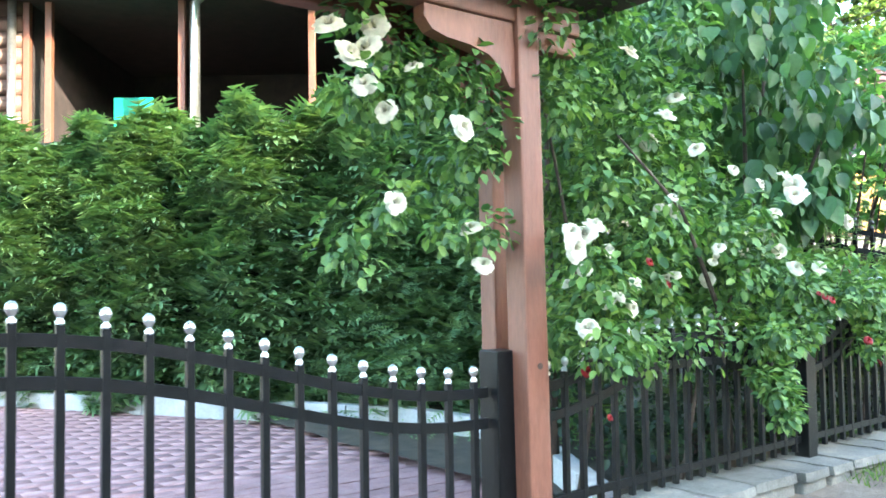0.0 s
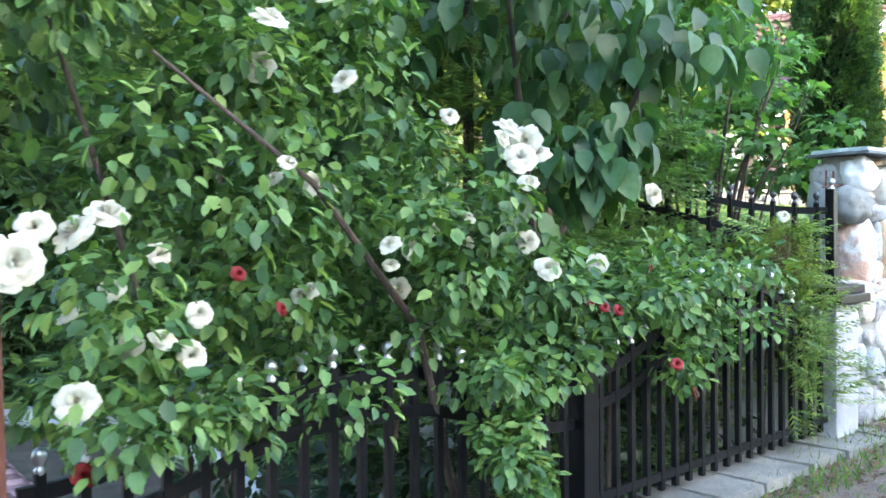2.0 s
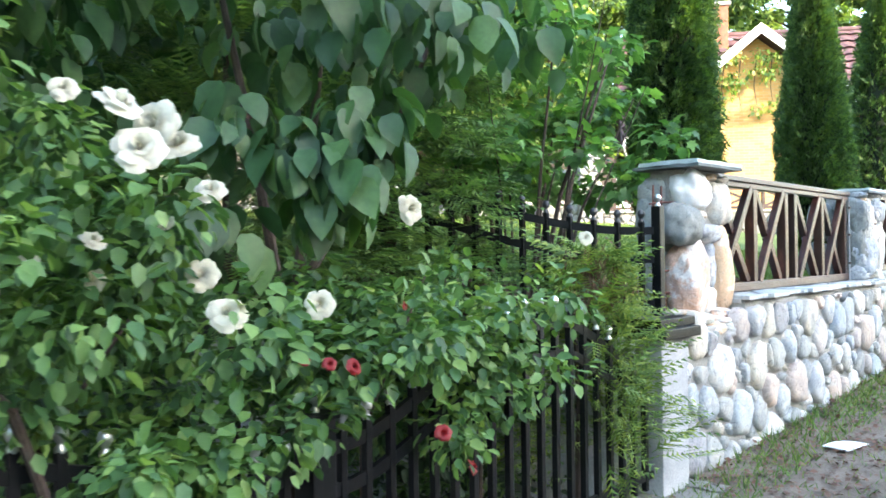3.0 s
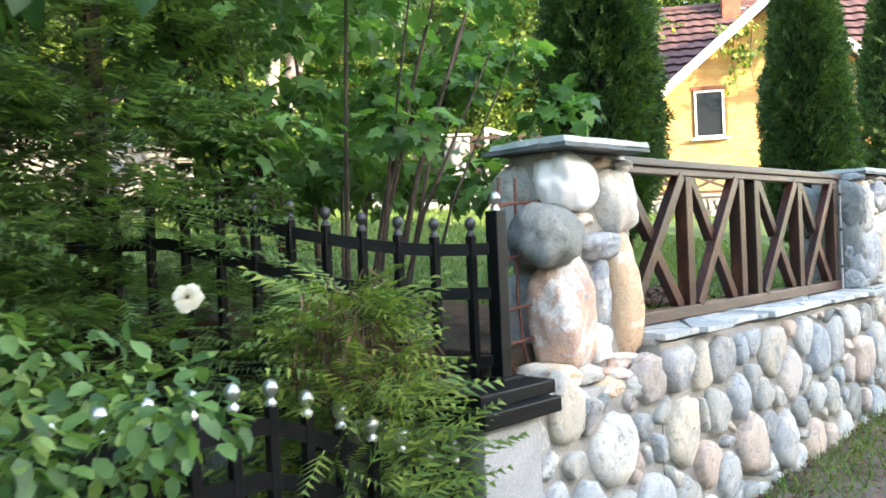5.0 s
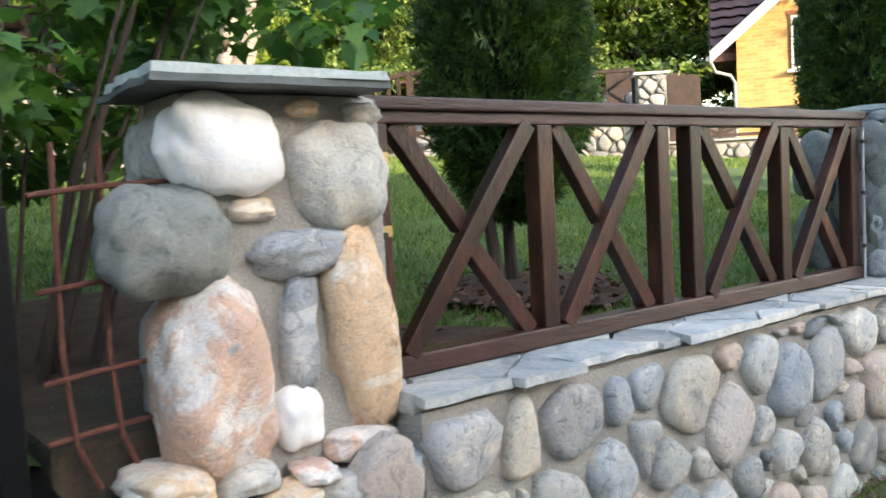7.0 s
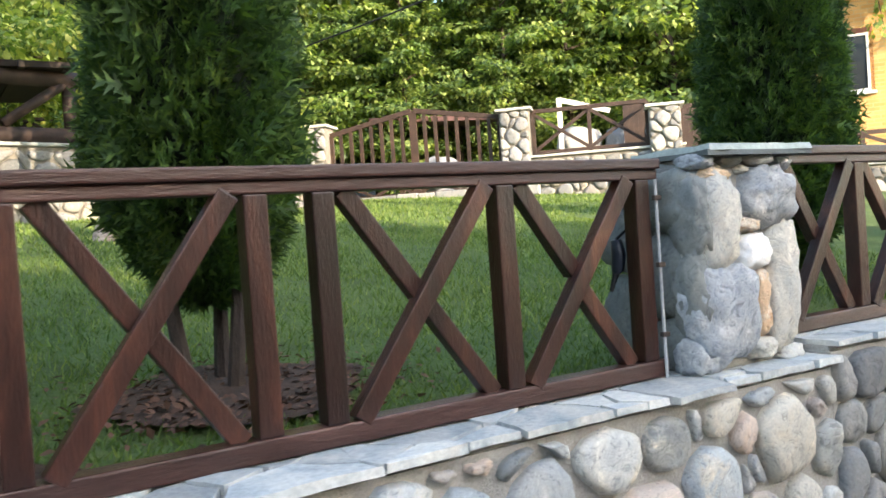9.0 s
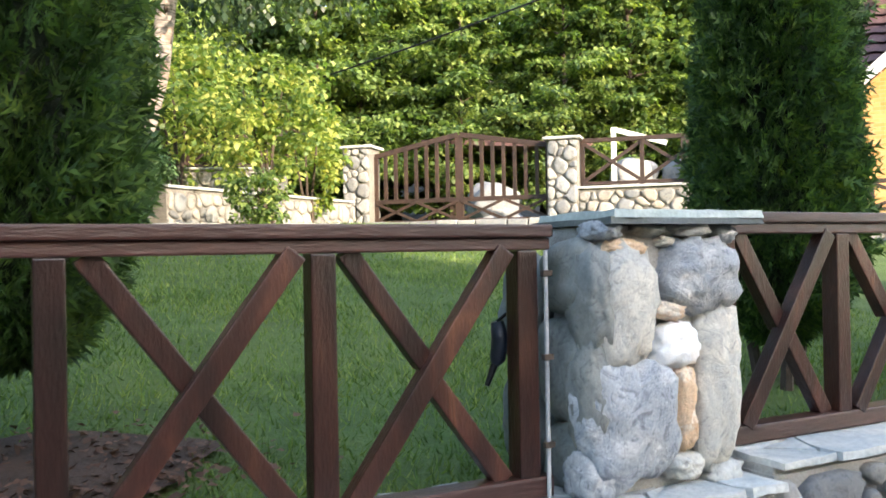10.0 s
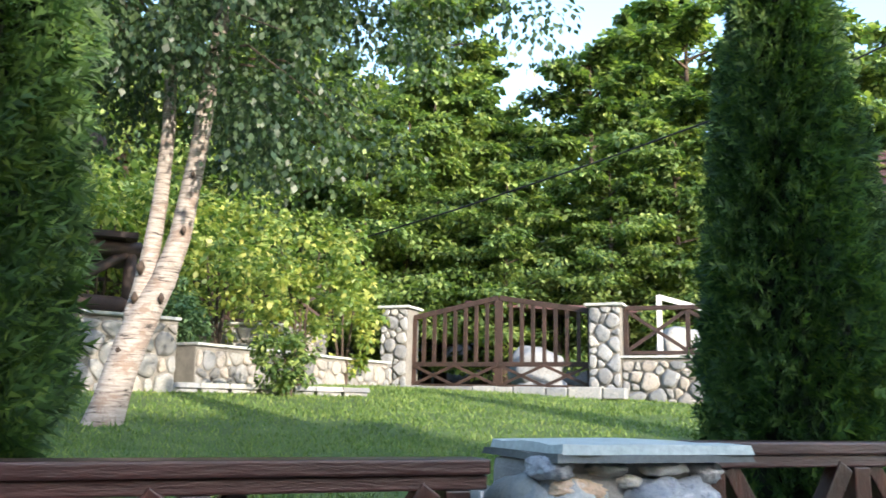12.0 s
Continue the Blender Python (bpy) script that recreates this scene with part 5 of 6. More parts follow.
litter = leaves("leaf_litter", np.stack([x, y, np.array([lawn_z(a, b) for a, b in zip(x, y)]) + 0.045], 1), unit(rand_dirs(len(x)) * np.array([1, 1, 0.3])), unit(rand_dirs(len(x)) * 0.5 + np.array([0, 0, 1.0])), 0.018 + 0.03 * rng.random(len(x)), "diamond", M_LITTER)
tagged(litter, "fallen red-brown leaves under the thuja", "leaves", kind="stuff")
n = 6500
x, y = rng.uniform(5.5, 15, n), 2.62 - 1.5 * rng.random(n) ** 1.3
lit = leaves("leaf_litter", np.stack([x, y, np.array([road_z(a, b) for a, b in zip(x, y)]) + 0.015], 1), unit(rand_dirs(n) * np.array([1, 1, 0.2])), unit(rand_dirs(n) * 0.4 + np.array([0, 0, 1.0])), 0.02 + 0.03 * rng.random(n), "diamond", M_LITTER)
tagged(lit, "dry brown leaves and chips on the lane", "leaves", kind="stuff")

scrap = tagged(part("paper_scrap", slab_bm([(7.86, 2.14), (8.10, 2.10), (8.08, 2.25), (7.90, 2.29)], road_z(8.1, 2.2) + 0.012, 0.006, 0.004), M_WHITE, None), "white scrap of board lying on the lane", "litter")

# ---- far side of the garden ----
M_STONE_YARD = stone_mat("yard_pillar_stone", [(0.0, (0.15, 0.155, 0.165)), (0.3, (0.34, 0.345, 0.35)), (0.6, (0.24, 0.25, 0.265)), (1.0, (0.42, 0.41, 0.39))], 0.34)
M_YARD_MORTAR = surface("yard_mortar", [(0.3, (0.17, 0.16, 0.145)), (0.7, (0.26, 0.245, 0.22))], 9, 120, 0.95, 0.7)
A0, B0 = Vector((15.25, 15.5, 2.48)), Vector((17.54, 13.19, 2.48))
ALONG = (B0 - A0).normalized()
OUT = Vector((-0.71, -0.70, 0)).normalized()
yard_gate = thing("timber_gate", "double timber gate with slatted leaves and crossed foot panels", "gate")
for s in (0, 1):
    p0, p1 = (A0, (A0 + B0) / 2 - ALONG * 0.02) if s == 0 else ((A0 + B0) / 2 + ALONG * 0.02, B0)
    hl, hr = (1.30, 1.62) if s == 0 else (1.62, 1.35)
    n = 8
    for k in range(n + 1):
        t = k / n
        b = p0.lerp(p1, t)
        h = hl + (hr - hl) * t
        w = 0.10 if k in (0, n) else 0.065
        part("slat", beam_bm(b + Vector((0, 0, 0 if k in (0, n) else 0.45)), b + Vector((0, 0, h)), w, 0.05, 0.004, OUT), M_GATE, yard_gate)
    part("rail", beam_bm(p0 + Vector((0, 0, hl)), p1 + Vector((0, 0, hr)), 0.07, 0.09, 0.005), M_GATE, yard_gate)
    for z in (0.06, 0.45):
        part("rail", beam_bm(p0 + Vector((0, 0, z)), p1 + Vector((0, 0, z)), 0.06, 0.08, 0.005), M_GATE, yard_gate)
    for k in range(2):
        a, b = p0.lerp(p1, k / 2), p0.lerp(p1, (k + 1) / 2)
        part("brace", beam_bm(a + Vector((0, 0, 0.08)) + OUT * 0.03, b + Vector((0, 0, 0.43)) + OUT * 0.03, 0.03, 0.05, 0.003), M_GATE, yard_gate)
        part("brace", beam_bm(a + Vector((0, 0, 0.43)) + OUT * 0.03, b + Vector((0, 0, 0.08)) + OUT * 0.03, 0.03, 0.05, 0.003), M_GATE, yard_gate)


def far_wall(name, p, q, h, label, thick=0.4, sizes=((0.13, 120), (0.095, 300), (0.06, 500)), mat=None):
    w = thing(name, label, "wall", kind="structure")
    d = q - p
    core = beam_bm((0, 0, -0.3 + (h + 0.3) / 2), (d.length, 0, -0.3 + (h + 0.3) / 2), thick, h + 0.3, 0.01)
    m = Matrix.Translation(p) @ Matrix.Rotation(math.atan2(d.y, d.x), 4, 'Z')
    ob = part("core", core, M_YARD_MORTAR, w)
    ob.matrix_basis = m
    rubble(w, m @ Matrix.Translation((0, -thick / 2, 0)), 0, -0.1, d.length, h - 0.04, sizes, 0.012, 0.06, mat, stuff=True)
    top = part("coping", box_bm((-0.02, -thick / 2 - 0.06, h), (d.length + 0.02, thick / 2 + 0.06, h + 0.04), 0.01), M_SLATE, w)
    top.matrix_basis = m
    return w


far_wall("wall_4", Vector((10.9, 12.9, 2.36)), Vector((14.6, 15.55, 2.46)), 0.55, "sunlit low rubble wall beside the timber gate")
far_wall("wall_5", B0 + ALONG * 0.55 - Vector((0, 0, 0.2)), B0 + ALONG * 3.2 - Vector((0, 0, 0.2)), 0.74, "grey rubble wall under a timber railing")
far_wall("wall_8", B0 + ALONG * 3.2 - Vector((0, 0, 0.75)), B0 + ALONG * 9.0 - Vector((0, 0, 0.75)), 0.70, "grey rubble wall before the yellow house")
for p, h, lab in ((A0 - ALONG * 0.55, 1.45, "sunlit stone gate pillar"), (B0 + ALONG * 0.02, 1.40, "grey stone gate pillar"), (B0 + ALONG * 2.62 - Vector((0, 0, 0.28)) + OUT * 0.1, 1.5, "stone pillar by the yellow house")):
    pl = thing("stone_pillar", lab, "pillar", group="stone pillars of the yard wall")
    m = Matrix.Translation(p) @ Matrix.Rotation(math.atan2(ALONG.y, ALONG.x), 4, 'Z')
    o = part("core", box_bm((0, -0.26, -0.3), (0.53, 0.26, h), 0.02), M_YARD_MORTAR, pl)
    o.matrix_basis = m
    rubble(pl, m @ Matrix.Translation((0, -0.26, 0)), 0, -0.1, 0.53, h, ((0.12, 60), (0.09, 100), (0.05, 200)), 0.012, 0.06, M_STONE_YARD)
    o = part("cap_slab", box_bm((-0.06, -0.34, h), (0.59, 0.34, h + 0.05), 0.012), M_SLATE, pl)
    o.matrix_basis = m

# house
HC = Vector((23.71, 12.46, 2.21))
HU, HN = Vector((0.55, -0.835, 0)).normalized(), Vector((-0.835, -0.55, 0)).normalized()
house = thing("house", "yellow brick house with a red tiled roof and white bargeboard", "house")
HM = Matrix.Translation(HC) @ Matrix((HU, -HN, Vector((0, 0, 1)))).transposed().to_4x4()


def hpart(name, bm, mat, parent=house, label=""):
    o = part(name, bm, mat, parent, label)
    if parent is house:
        o.matrix_basis = HM
    return o


def prism_bm(poly, y0, y1):
    bm = bmesh.new()
    f0 = [bm.verts.new((x, y0, z)) for x, z in poly]
    f1 = [bm.verts.new((x, y1, z)) for x, z in poly]
    bm.faces.new(f0)
    bm.faces.new(f1[::-1])
    for k in range(len(poly)):
        bm.faces.new((f0[k], f0[(k + 1) % len(poly)], f1[(k + 1) % len(poly)], f1[k]))
    bmesh.ops.recalc_face_normals(bm, faces=bm.faces[:])
    return bm


hpart("wall", prism_bm([(0.45, -0.8), (6.55, -0.8), (6.55, 2.70), (3.5, 5.05), (0.45, 2.70)], 0, 4), M_HOUSE)
hpart("wall", box_bm((0.5, 0.9, -0.8), (9, 6, 2.6)), M_SIDING)
hpart("roof", prism_bm([(-0.1, 2.18), (3.5, 5.12), (7.1, 2.18), (7.1, 2.36), (3.5, 5.32), (-0.1, 2.36)], -0.5, 3.0), M_ROOF)
hpart("bargeboard", prism_bm([(-0.12, 2.10), (3.5, 5.06), (7.12, 2.10), (7.12, 2.36), (3.5, 5.34), (-0.12, 2.36)], -0.54, -0.50), M_WHITE, house, "white bargeboard")
for k in range(6):
    x = 0.62 + 0.42 * k
    hpart("rafter_end", box_bm((x - 0.04, -0.48, 2.52 + 0.82 * (x - 0.3)), (x + 0.04, 0.0, 2.60 + 0.82 * (x - 0.3)), 0.008), M_WHITE)
window = hpart("window", prism_bm([(1.52, 1.80), (2.40, 1.80), (2.40, 3.10), (1.52, 3.10)], 0.0, 0.05), M_SIDING, house, "reddish brick surround of the window")
for name, lo, hi, mat in (("frame", (1.60, -0.035, 1.86), (2.32, 0.0, 1.91), M_WHITE), ("frame", (1.60, -0.035, 2.99), (2.32, 0.0, 3.04), M_WHITE), ("frame", (1.60, -0.035, 1.91), (1.65, 0.0, 2.99), M_WHITE),
                          ("frame", (2.27, -0.035, 1.91), (2.32, 0.0, 2.99), M_WHITE), ("pane", (1.65, -0.012, 1.91), (2.27, -0.004, 2.99), M_GLASS), ("sill", (1.50, -0.12, 1.79), (2.42, 0.0, 1.855), M_WHITE),
                          ("lintel", (1.52, -0.02, 3.05), (2.40, 0.0, 3.15), M_SIDING)):
    part(name, box_bm(lo, hi, 0.004), mat, window)
chimney = hpart("chimney", box_bm((2.75, 2.7, 4.6), (3.25, 3.2, 6.75), 0.02), M_SIDING, house, "red brick chimney")
part("chimney_cap", box_bm((2.68, 2.63, 6.75), (3.32, 3.27, 6.85), 0.015), M_CONCRETE, chimney)
hpart("gutter", tube_bm([(-0.15, -0.52, 2.20), (-0.15, 3.0, 2.20)], [0.06, 0.06], 8), M_DOWNPIPE)
hpart("downpipe", tube_bm([(-0.12, -0.42, 2.16), (-0.02, -0.30, 1.92), (0.30, -0.06, 1.84), (0.40, -0.06, 1.66), (0.40, -0.06, -0.6)], [0.042] * 5, 8), M_DOWNPIPE, house, "grey metal downpipe")
rows, cols = 14, 26
VV, QQ = [], []
for i in range(rows):
    y0, y1 = 0.06 + i * 0.221, 0.06 + (i + 1) * 0.221 + 0.03
    z0, z1 = 2.50 + i * 0.246 + 0.05, 2.50 + (i + 1) * 0.246
    xs_ = np.linspace(-0.1, 9.2, cols * 6 + 1)
    wv = 0.035 * np.abs(np.sin(xs_ / 9.3 * cols * math.pi))
    b = len(VV)
    VV += [(x, y0, z0 + w) for x, w in zip(xs_, wv)] + [(x, y1, z1 + w) for x, w in zip(xs_, wv)]
    QQ += [(b + k, b + k + 1, b + len(xs_) + k + 1, b + len(xs_) + k) for k in range(len(xs_) - 1)]
o = np_mesh("roof_tiles", np.array(VV), np.array(QQ), None, M_ROOF, house, "ribbed red roof tiles", True)
o.matrix_basis = HM
hpart("ridge_tiles", tube_bm([(-0.1, 3.15, 5.93), (9.2, 3.15, 5.93)], [0.10, 0.10], 8), M_ROOF)
hpart("verge_board", prism_bm([(-0.10, 2.16), (3.15, 5.76), (3.15, 5.94), (-0.10, 2.34)], -0.14, -0.10), M_DARKWOOD).matrix_basis = HM @ Matrix(((0, 1, 0, 0), (1, 0, 0, 0), (0, 0, 1, 0), (0, 0, 0, 1)))
hpart("roof", prism_bm([(0.12, 2.36), (3.15, 5.80), (6.4, 2.3), (6.4, 2.2), (0.12, 2.2)], -0.05, 9.2), M_ROOF).matrix_basis = HM @ Matrix(((0, 1, 0, 0), (1, 0, 0, 0), (0, 0, 1, 0), (0, 0, 0, 1)))


# ---- broadleaf trees ----
def broad_tree(name, label, at, height, spread, clear, n_limbs, per, size, mat, trunk_r, layered=0.35, lean=(0, 0), bark=None, shape="diamond", droop=0.3):
    t = thing(name, label, "tree", at)
    top = Vector((lean[0], lean[1], height))
    pts = [top * (k / 6) + Vector((rng.normal(0, 0.05), rng.normal(0, 0.05), 0)) * (k > 0) for k in range(7)]
    pts[0].z = -0.2
    part("trunk", tube_bm(pts, [trunk_r * (1.15 - 0.16 * k) for k in range(7)], 9), bark or M_BARK, t, smooth=True)
    centres, radii = [], []
    for i in range(n_limbs):
        f = clear + (1 - clear) * (i + rng.random()) / n_limbs
        base = top * f
        a = i * 2.4 + rng.random()
        reach = spread * (1 - ((f - clear) / (1 - clear)) ** 1.6 * 0.75) * rng.uniform(0.65, 1.1)
        end = base + Vector((math.cos(a) * reach, math.sin(a) * reach, reach * rng.uniform(0.0, 0.4)))
        mid = base.lerp(end, 0.5) + Vector((0, 0, 0.12 * reach))
        part("limb", tube_bm([base, mid, end], [trunk_r * 0.35, trunk_r * 0.2, 0.01], 5), bark or M_BARK, t)
        for k in range(7):
            s = 0.35 + 0.7 * k / 6
            q = base.lerp(end, s) + Vector((rng.normal(0, 0.18), rng.normal(0, 0.18), rng.normal(0, 0.08) + 0.1)) * reach * 0.6
            centres.append(q)
            radii.append(reach * rng.uniform(0.22, 0.4))
    P, A_, U, S = clump_leaves(np.array(centres), np.array(radii), per, size, droop, layered)
    leaves("crown", P, A_, U, S, shape, mat, t)
    return t


def bank_z(x, y):
    return lawn_z(x, y) + 0.10 * max(0.0, min(y, 34.0) - 23.0) + 0.55 * max(0.0, y - 34.0) + 0.3 * noise.noise(Vector((x * 0.3, y * 0.3, 5)))


# Added rise in dark soil colour, a backdrop for shade between the trees.
bank = sheet("wooded_bank", np.arange(-44, 65, 3.0), np.arange(22.0, 62.0, 2.0), lambda x, y: bank_z(x, y) - 0.15, M_BED)
tagged(bank, "added dark bank that stands in for shade under the forest", "bank", kind="structure")
proto = [broad_tree("beech_tree", "tall green broadleaf forest tree", (6.5, 27.0, 3.0), 13.5, 4.4, 0.08, 34, 90, 0.27, M_FOREST, 0.18, 0.25),
         broad_tree("beech_tree", "leafy forest tree with layered branches", (14.5, 24.5, 3.0), 11.5, 4.0, 0.06, 30, 90, 0.26, M_FOREST, 0.16, 0.22)]
spots = [(10.5, 26, 1.0), (18.5, 22.5, 0.8), (22.5, 20.5, 0.75), (12.5, 31, 0.95), (17, 29, 0.85), (22, 26, 0.8), (3, 31, 1.1), (8, 34, 1.2), (27, 23.5, 1.0), (30.5, 19.5, 1.0), (35, 15.5, 1.0), (0.5, 27, 0.9), (36, 9, 1.0), (30, 27, 1.1), (17, 20.5, 0.55), (5, 22, 0.6), (36, 2, 1.0), (-6, 24, 0.9), (42, 14, 1.2), (19.5, 34, 1.0), (15, 37, 1.1), (25, 31, 0.95), (20, 25, 1.0), (24.5, 17.5, 0.6), (25.5, 16.2, 0.75), (28.5, 18.6, 0.9), (26.5, 21, 0.95), (22.3, 16.6, 0.55), (15.9, 20.5, 0.5), (18.8, 18.6, 0.48), (20.8, 17.2, 0.42), (31.5, 16.5, 0.95)]
for k, (x, y, s) in enumerate(spots):
    copy_thing(proto[k % 2], pose(x, y, (bank_z(x, y) if y > 22 else lawn_z(x, y)) - 0.1, 0, 0, k * 77) @ Matrix.Scale(s, 4))
# unseen trees across the lane, added to shade it and the near garden
dense = broad_tree("forest_edge_tree", "unseen dense tall tree added across the lane to block the low sun", (-33, -22, -0.2), 12.6, 4.2, 0.05, 34, 36, 0.75, M_FOREST, 0.2, 0.6)
for k in range(33):
    x, y, s = -30 + 6.0 * (k % 11) + 2.0 * (k // 11), -21.0 - 3.5 * (k // 11) + 1.2 * math.sin(k * 2.2), (1.02 if -30 + 6.0 * (k % 11) + 2.0 * (k // 11) < 5 else 0.83) + 0.08 * math.sin(k * 1.9)
    copy_thing(dense, pose(x, y, -0.2, 0, 0, k * 51) @ Matrix.Scale(s, 4))

# more unseen trees that close the sun gaps in that row
for k in range(7):
    copy_thing(dense, pose(0.5 + 3.1 * k, -19.5 + 0.8 * math.sin(k * 1.7), -0.2, 0, 0, k * 83) @ Matrix.Scale(0.80 + 0.03 * math.sin(k * 2.9), 4))

# birch with two stems
birch = thing("birch_tree", "white-barked birch with two stems and hanging foliage", "tree", (9.68, 8.6, 1.93))
BR = Vector((0.913, -0.407, 0))


def stem_pts(rows):
    return [BR * a + Vector((0, 0, z)) for a, z in rows]


main = stem_pts(((0.06, -0.2), (0.09, 0.02), (0.14, 0.2), (0.19, 0.42), (0.28, 0.72), (0.38, 0.98), (0.49, 1.2), (0.60, 1.58), (0.66, 2.02), (0.70, 2.32), (0.75, 2.94), (0.9, 4.2), (1.1, 5.6), (1.3, 7.2)))
second = stem_pts(((0.27, 0.70), (0.27, 0.92), (0.32, 1.12), (0.37, 1.48), (0.41, 1.92), (0.43, 2.52), (0.40, 3.2), (0.36, 4.8), (0.2, 6.6)))
part("trunk", tube_bm(main, [0.19, 0.165, 0.145, 0.135, 0.135, 0.125, 0.105, 0.092, 0.083, 0.078, 0.07, 0.055, 0.04, 0.015], 14), M_BIRCH, birch, smooth=True)
part("trunk", tube_bm(second, [0.07, 0.085, 0.085, 0.075, 0.066, 0.058, 0.052, 0.04, 0.012], 12), M_BIRCH, birch, smooth=True)
for a, z, r in ((0.33, 1.30, 0.055), (0.30, 1.05, 0.045), (0.52, 1.05, 0.04), (0.22, 0.62, 0.05), (0.66, 1.62, 0.035), (0.70, 2.1, 0.03)):
    o = part("knot", tube_bm([BR * a + Vector((-0.04, -0.075, z - r)), BR * a + Vector((-0.045, -0.105, z)), BR * a + Vector((-0.04, -0.075, z + r))], [r * 0.3, r * 0.7, r * 0.3], 8), M_BARK, birch, "dark knot in the bark", True)
cs, rs = [], []
for k in range(90):
    base = (main if k % 2 else second)[-1 - (k // 2) % 3]
    a = k * 2.4
    reach = 1.0 + 2.4 * rng.random()
    end = base + Vector((math.cos(a) * reach, math.sin(a) * reach, rng.uniform(-0.9, 0.9)))
    part("limb", tube_bm([base, base.lerp(end, 0.5) + Vector((0, 0, 0.3)), end], [0.018, 0.011, 0.004], 5), M_BARK, birch)
    for j in range(6):
        q = base.lerp(end, 0.35 + 0.13 * j) + Vector((rng.normal(0, 0.15), rng.normal(0, 0.15), -0.35 * rng.random() * j * 0.6))
        if q.z > 2.6 - 0.25 * max(0.0, q.dot(BR)):
            cs.append(q)
            rs.append(rng.uniform(0.30, 0.5))
P, A_, U, S = clump_leaves(np.array(cs), np.array(rs), 150, 0.066, 1.1, 1.15)
leaves("crown", P, A_, U, S, "diamond", M_BIRCH_LEAF, birch)

# slim tree and shrubs by the far wall
def far_shrub(name, label, at, h, r, clear, n, per, size, mat, stem=0.03, lump=0.32):
    s = thing(name, label, "shrub", at)
    for k in range(3):
        part("stem", tube_bm([(0.05 * k, 0, -0.1), (0.08 * k - 0.05, 0.05, clear + 0.3), (0.3 * k - 0.3, 0.1, h * 0.8)], [stem, stem * 0.8, 0.006], 6), M_BARK, s)
    c = rand_dirs(n) * (rng.random((n, 1)) ** 0.4) * np.array([r, r, (h - clear) / 2]) + np.array([0, 0, clear + (h - clear) / 2])
    P, A_, U, S = clump_leaves(c, rng.uniform(0.6, 1.3, n) * r * lump, per, size, 0.4, 0.7)
    leaves("crown", P, A_, U, S, "diamond", mat, s)
    return s


# Golden green raised further, so that direct sun is put into the colour.
M_SUN_GOLD = leaf_mat("sunlit_gold_leaf", [(0.2, (0.055, 0.11, 0.030)), (0.42, (0.16, 0.25, 0.062)), (0.56, (0.32, 0.39, 0.095)), (0.75, (0.54, 0.52, 0.16))], 0.5, 0.45, (1.15, 1.25, 0.5), 0.6, 1.7)
far_shrub("ornamental_tree", "small tree before the wall, golden green leaves coloured as sunlit", (12.45, 13.0, 2.38), 2.55, 1.15, 0.75, 44, 56, 0.10, M_SUN_GOLD, 0.03, 0.2)
far_shrub("ornamental_tree", "light green young tree beside the far wall", (13.6, 14.6, 2.45), 2.6, 0.65, 0.2, 40, 60, 0.11, M_SUN_GOLD, 0.03, 0.24)
far_shrub("flower_bush", "low leafy rose bush at the wall's foot", (11.9, 11.4, 2.25), 0.8, 0.4, 0.02, 30, 45, 0.08, M_FOREST, 0.012)
far_shrub("round_shrub", "clipped round dark shrub", (10.75, 14.3, 2.5), 1.5, 0.6, 0.02, 110, 60, 0.07, M_HEDGE, 0.02)
for k, (x, y, h) in enumerate(((9.8, 17.3, 4.2), (11.9, 17.0, 3.6), (9.5, 20.5, 5.0), (12.5, 20.5, 4.6), (7.5, 18.0, 5.2))):
    far_shrub("young_tree", "young tree behind the yard wall, leaves coloured as sunlit", (x, y, 2.6), h, 1.7, 0.6, 46, 70, 0.15, M_SUN_GOLD, 0.05, 0.26)

vine = thing("climbing_vine", "yellow-green vine hanging over the yellow gable", "vine")
vc = [HM @ Vector((rng.uniform(2.2, 4.6), -0.30, 4.55 - 1.5 * rng.random() ** 1.6)) for _ in range(26)]
P, A_, U, S = clump_leaves(np.array(vc), np.full(len(vc), 0.22), 30, 0.13, 1.2, 1.0)
leaves("foliage", P, A_, U, S, "diamond", M_SUN_GOLD, vine)
for k in range(5):
    part("stem", tube_bm([HM @ Vector((2.6 + 0.4 * k, -0.30, 4.4)), HM @ Vector((2.5 + 0.42 * k, -0.28, 3.7)), HM @ Vector((2.6 + 0.4 * k, -0.30, 3.0 + 0.1 * k))], [0.015, 0.012, 0.006], 5), M_BARK, vine)

# terrace and shelter on the upper left of the lawn
far_wall("wall_6", Vector((8.2, 11.3, 2.1)), Vector((10.6, 11.9, 2.1)), 1.02, "sunlit stone terrace wall of the shelter")
shelter = thing("garden_shelter", "open shelter of dark round logs on the stone wall", "shelter")
for z, r_ in ((3.28, 0.09), (3.95, 0.10)):
    part("log", tube_bm([(7.6, 11.2, z), (10.15, 11.8, z)], [r_, r_], 10), M_DARKWOOD, shelter, smooth=True)
for x, y in ((8.3, 11.4), (9.2, 11.58), (10.05, 11.78)):
    part("post", tube_bm([(x, y, 3.1), (x, y, 4.0)], [0.08, 0.08], 10), M_DARKWOOD, shelter, smooth=True)
for x, y in ((8.3, 11.36), (9.2, 11.58)):
    part("brace", tube_bm([(x + 0.1, y, 3.4), (x + 0.8, y + 0.17, 3.9)], [0.06, 0.06], 8), M_DARKWOOD, shelter, smooth=True)
part("roof", prism_bm([(7.3, 4.04), (10.1, 4.04), (10.1, 4.11), (7.3, 4.11)], 11.5, 14.0), M_DARKWOOD, shelter)
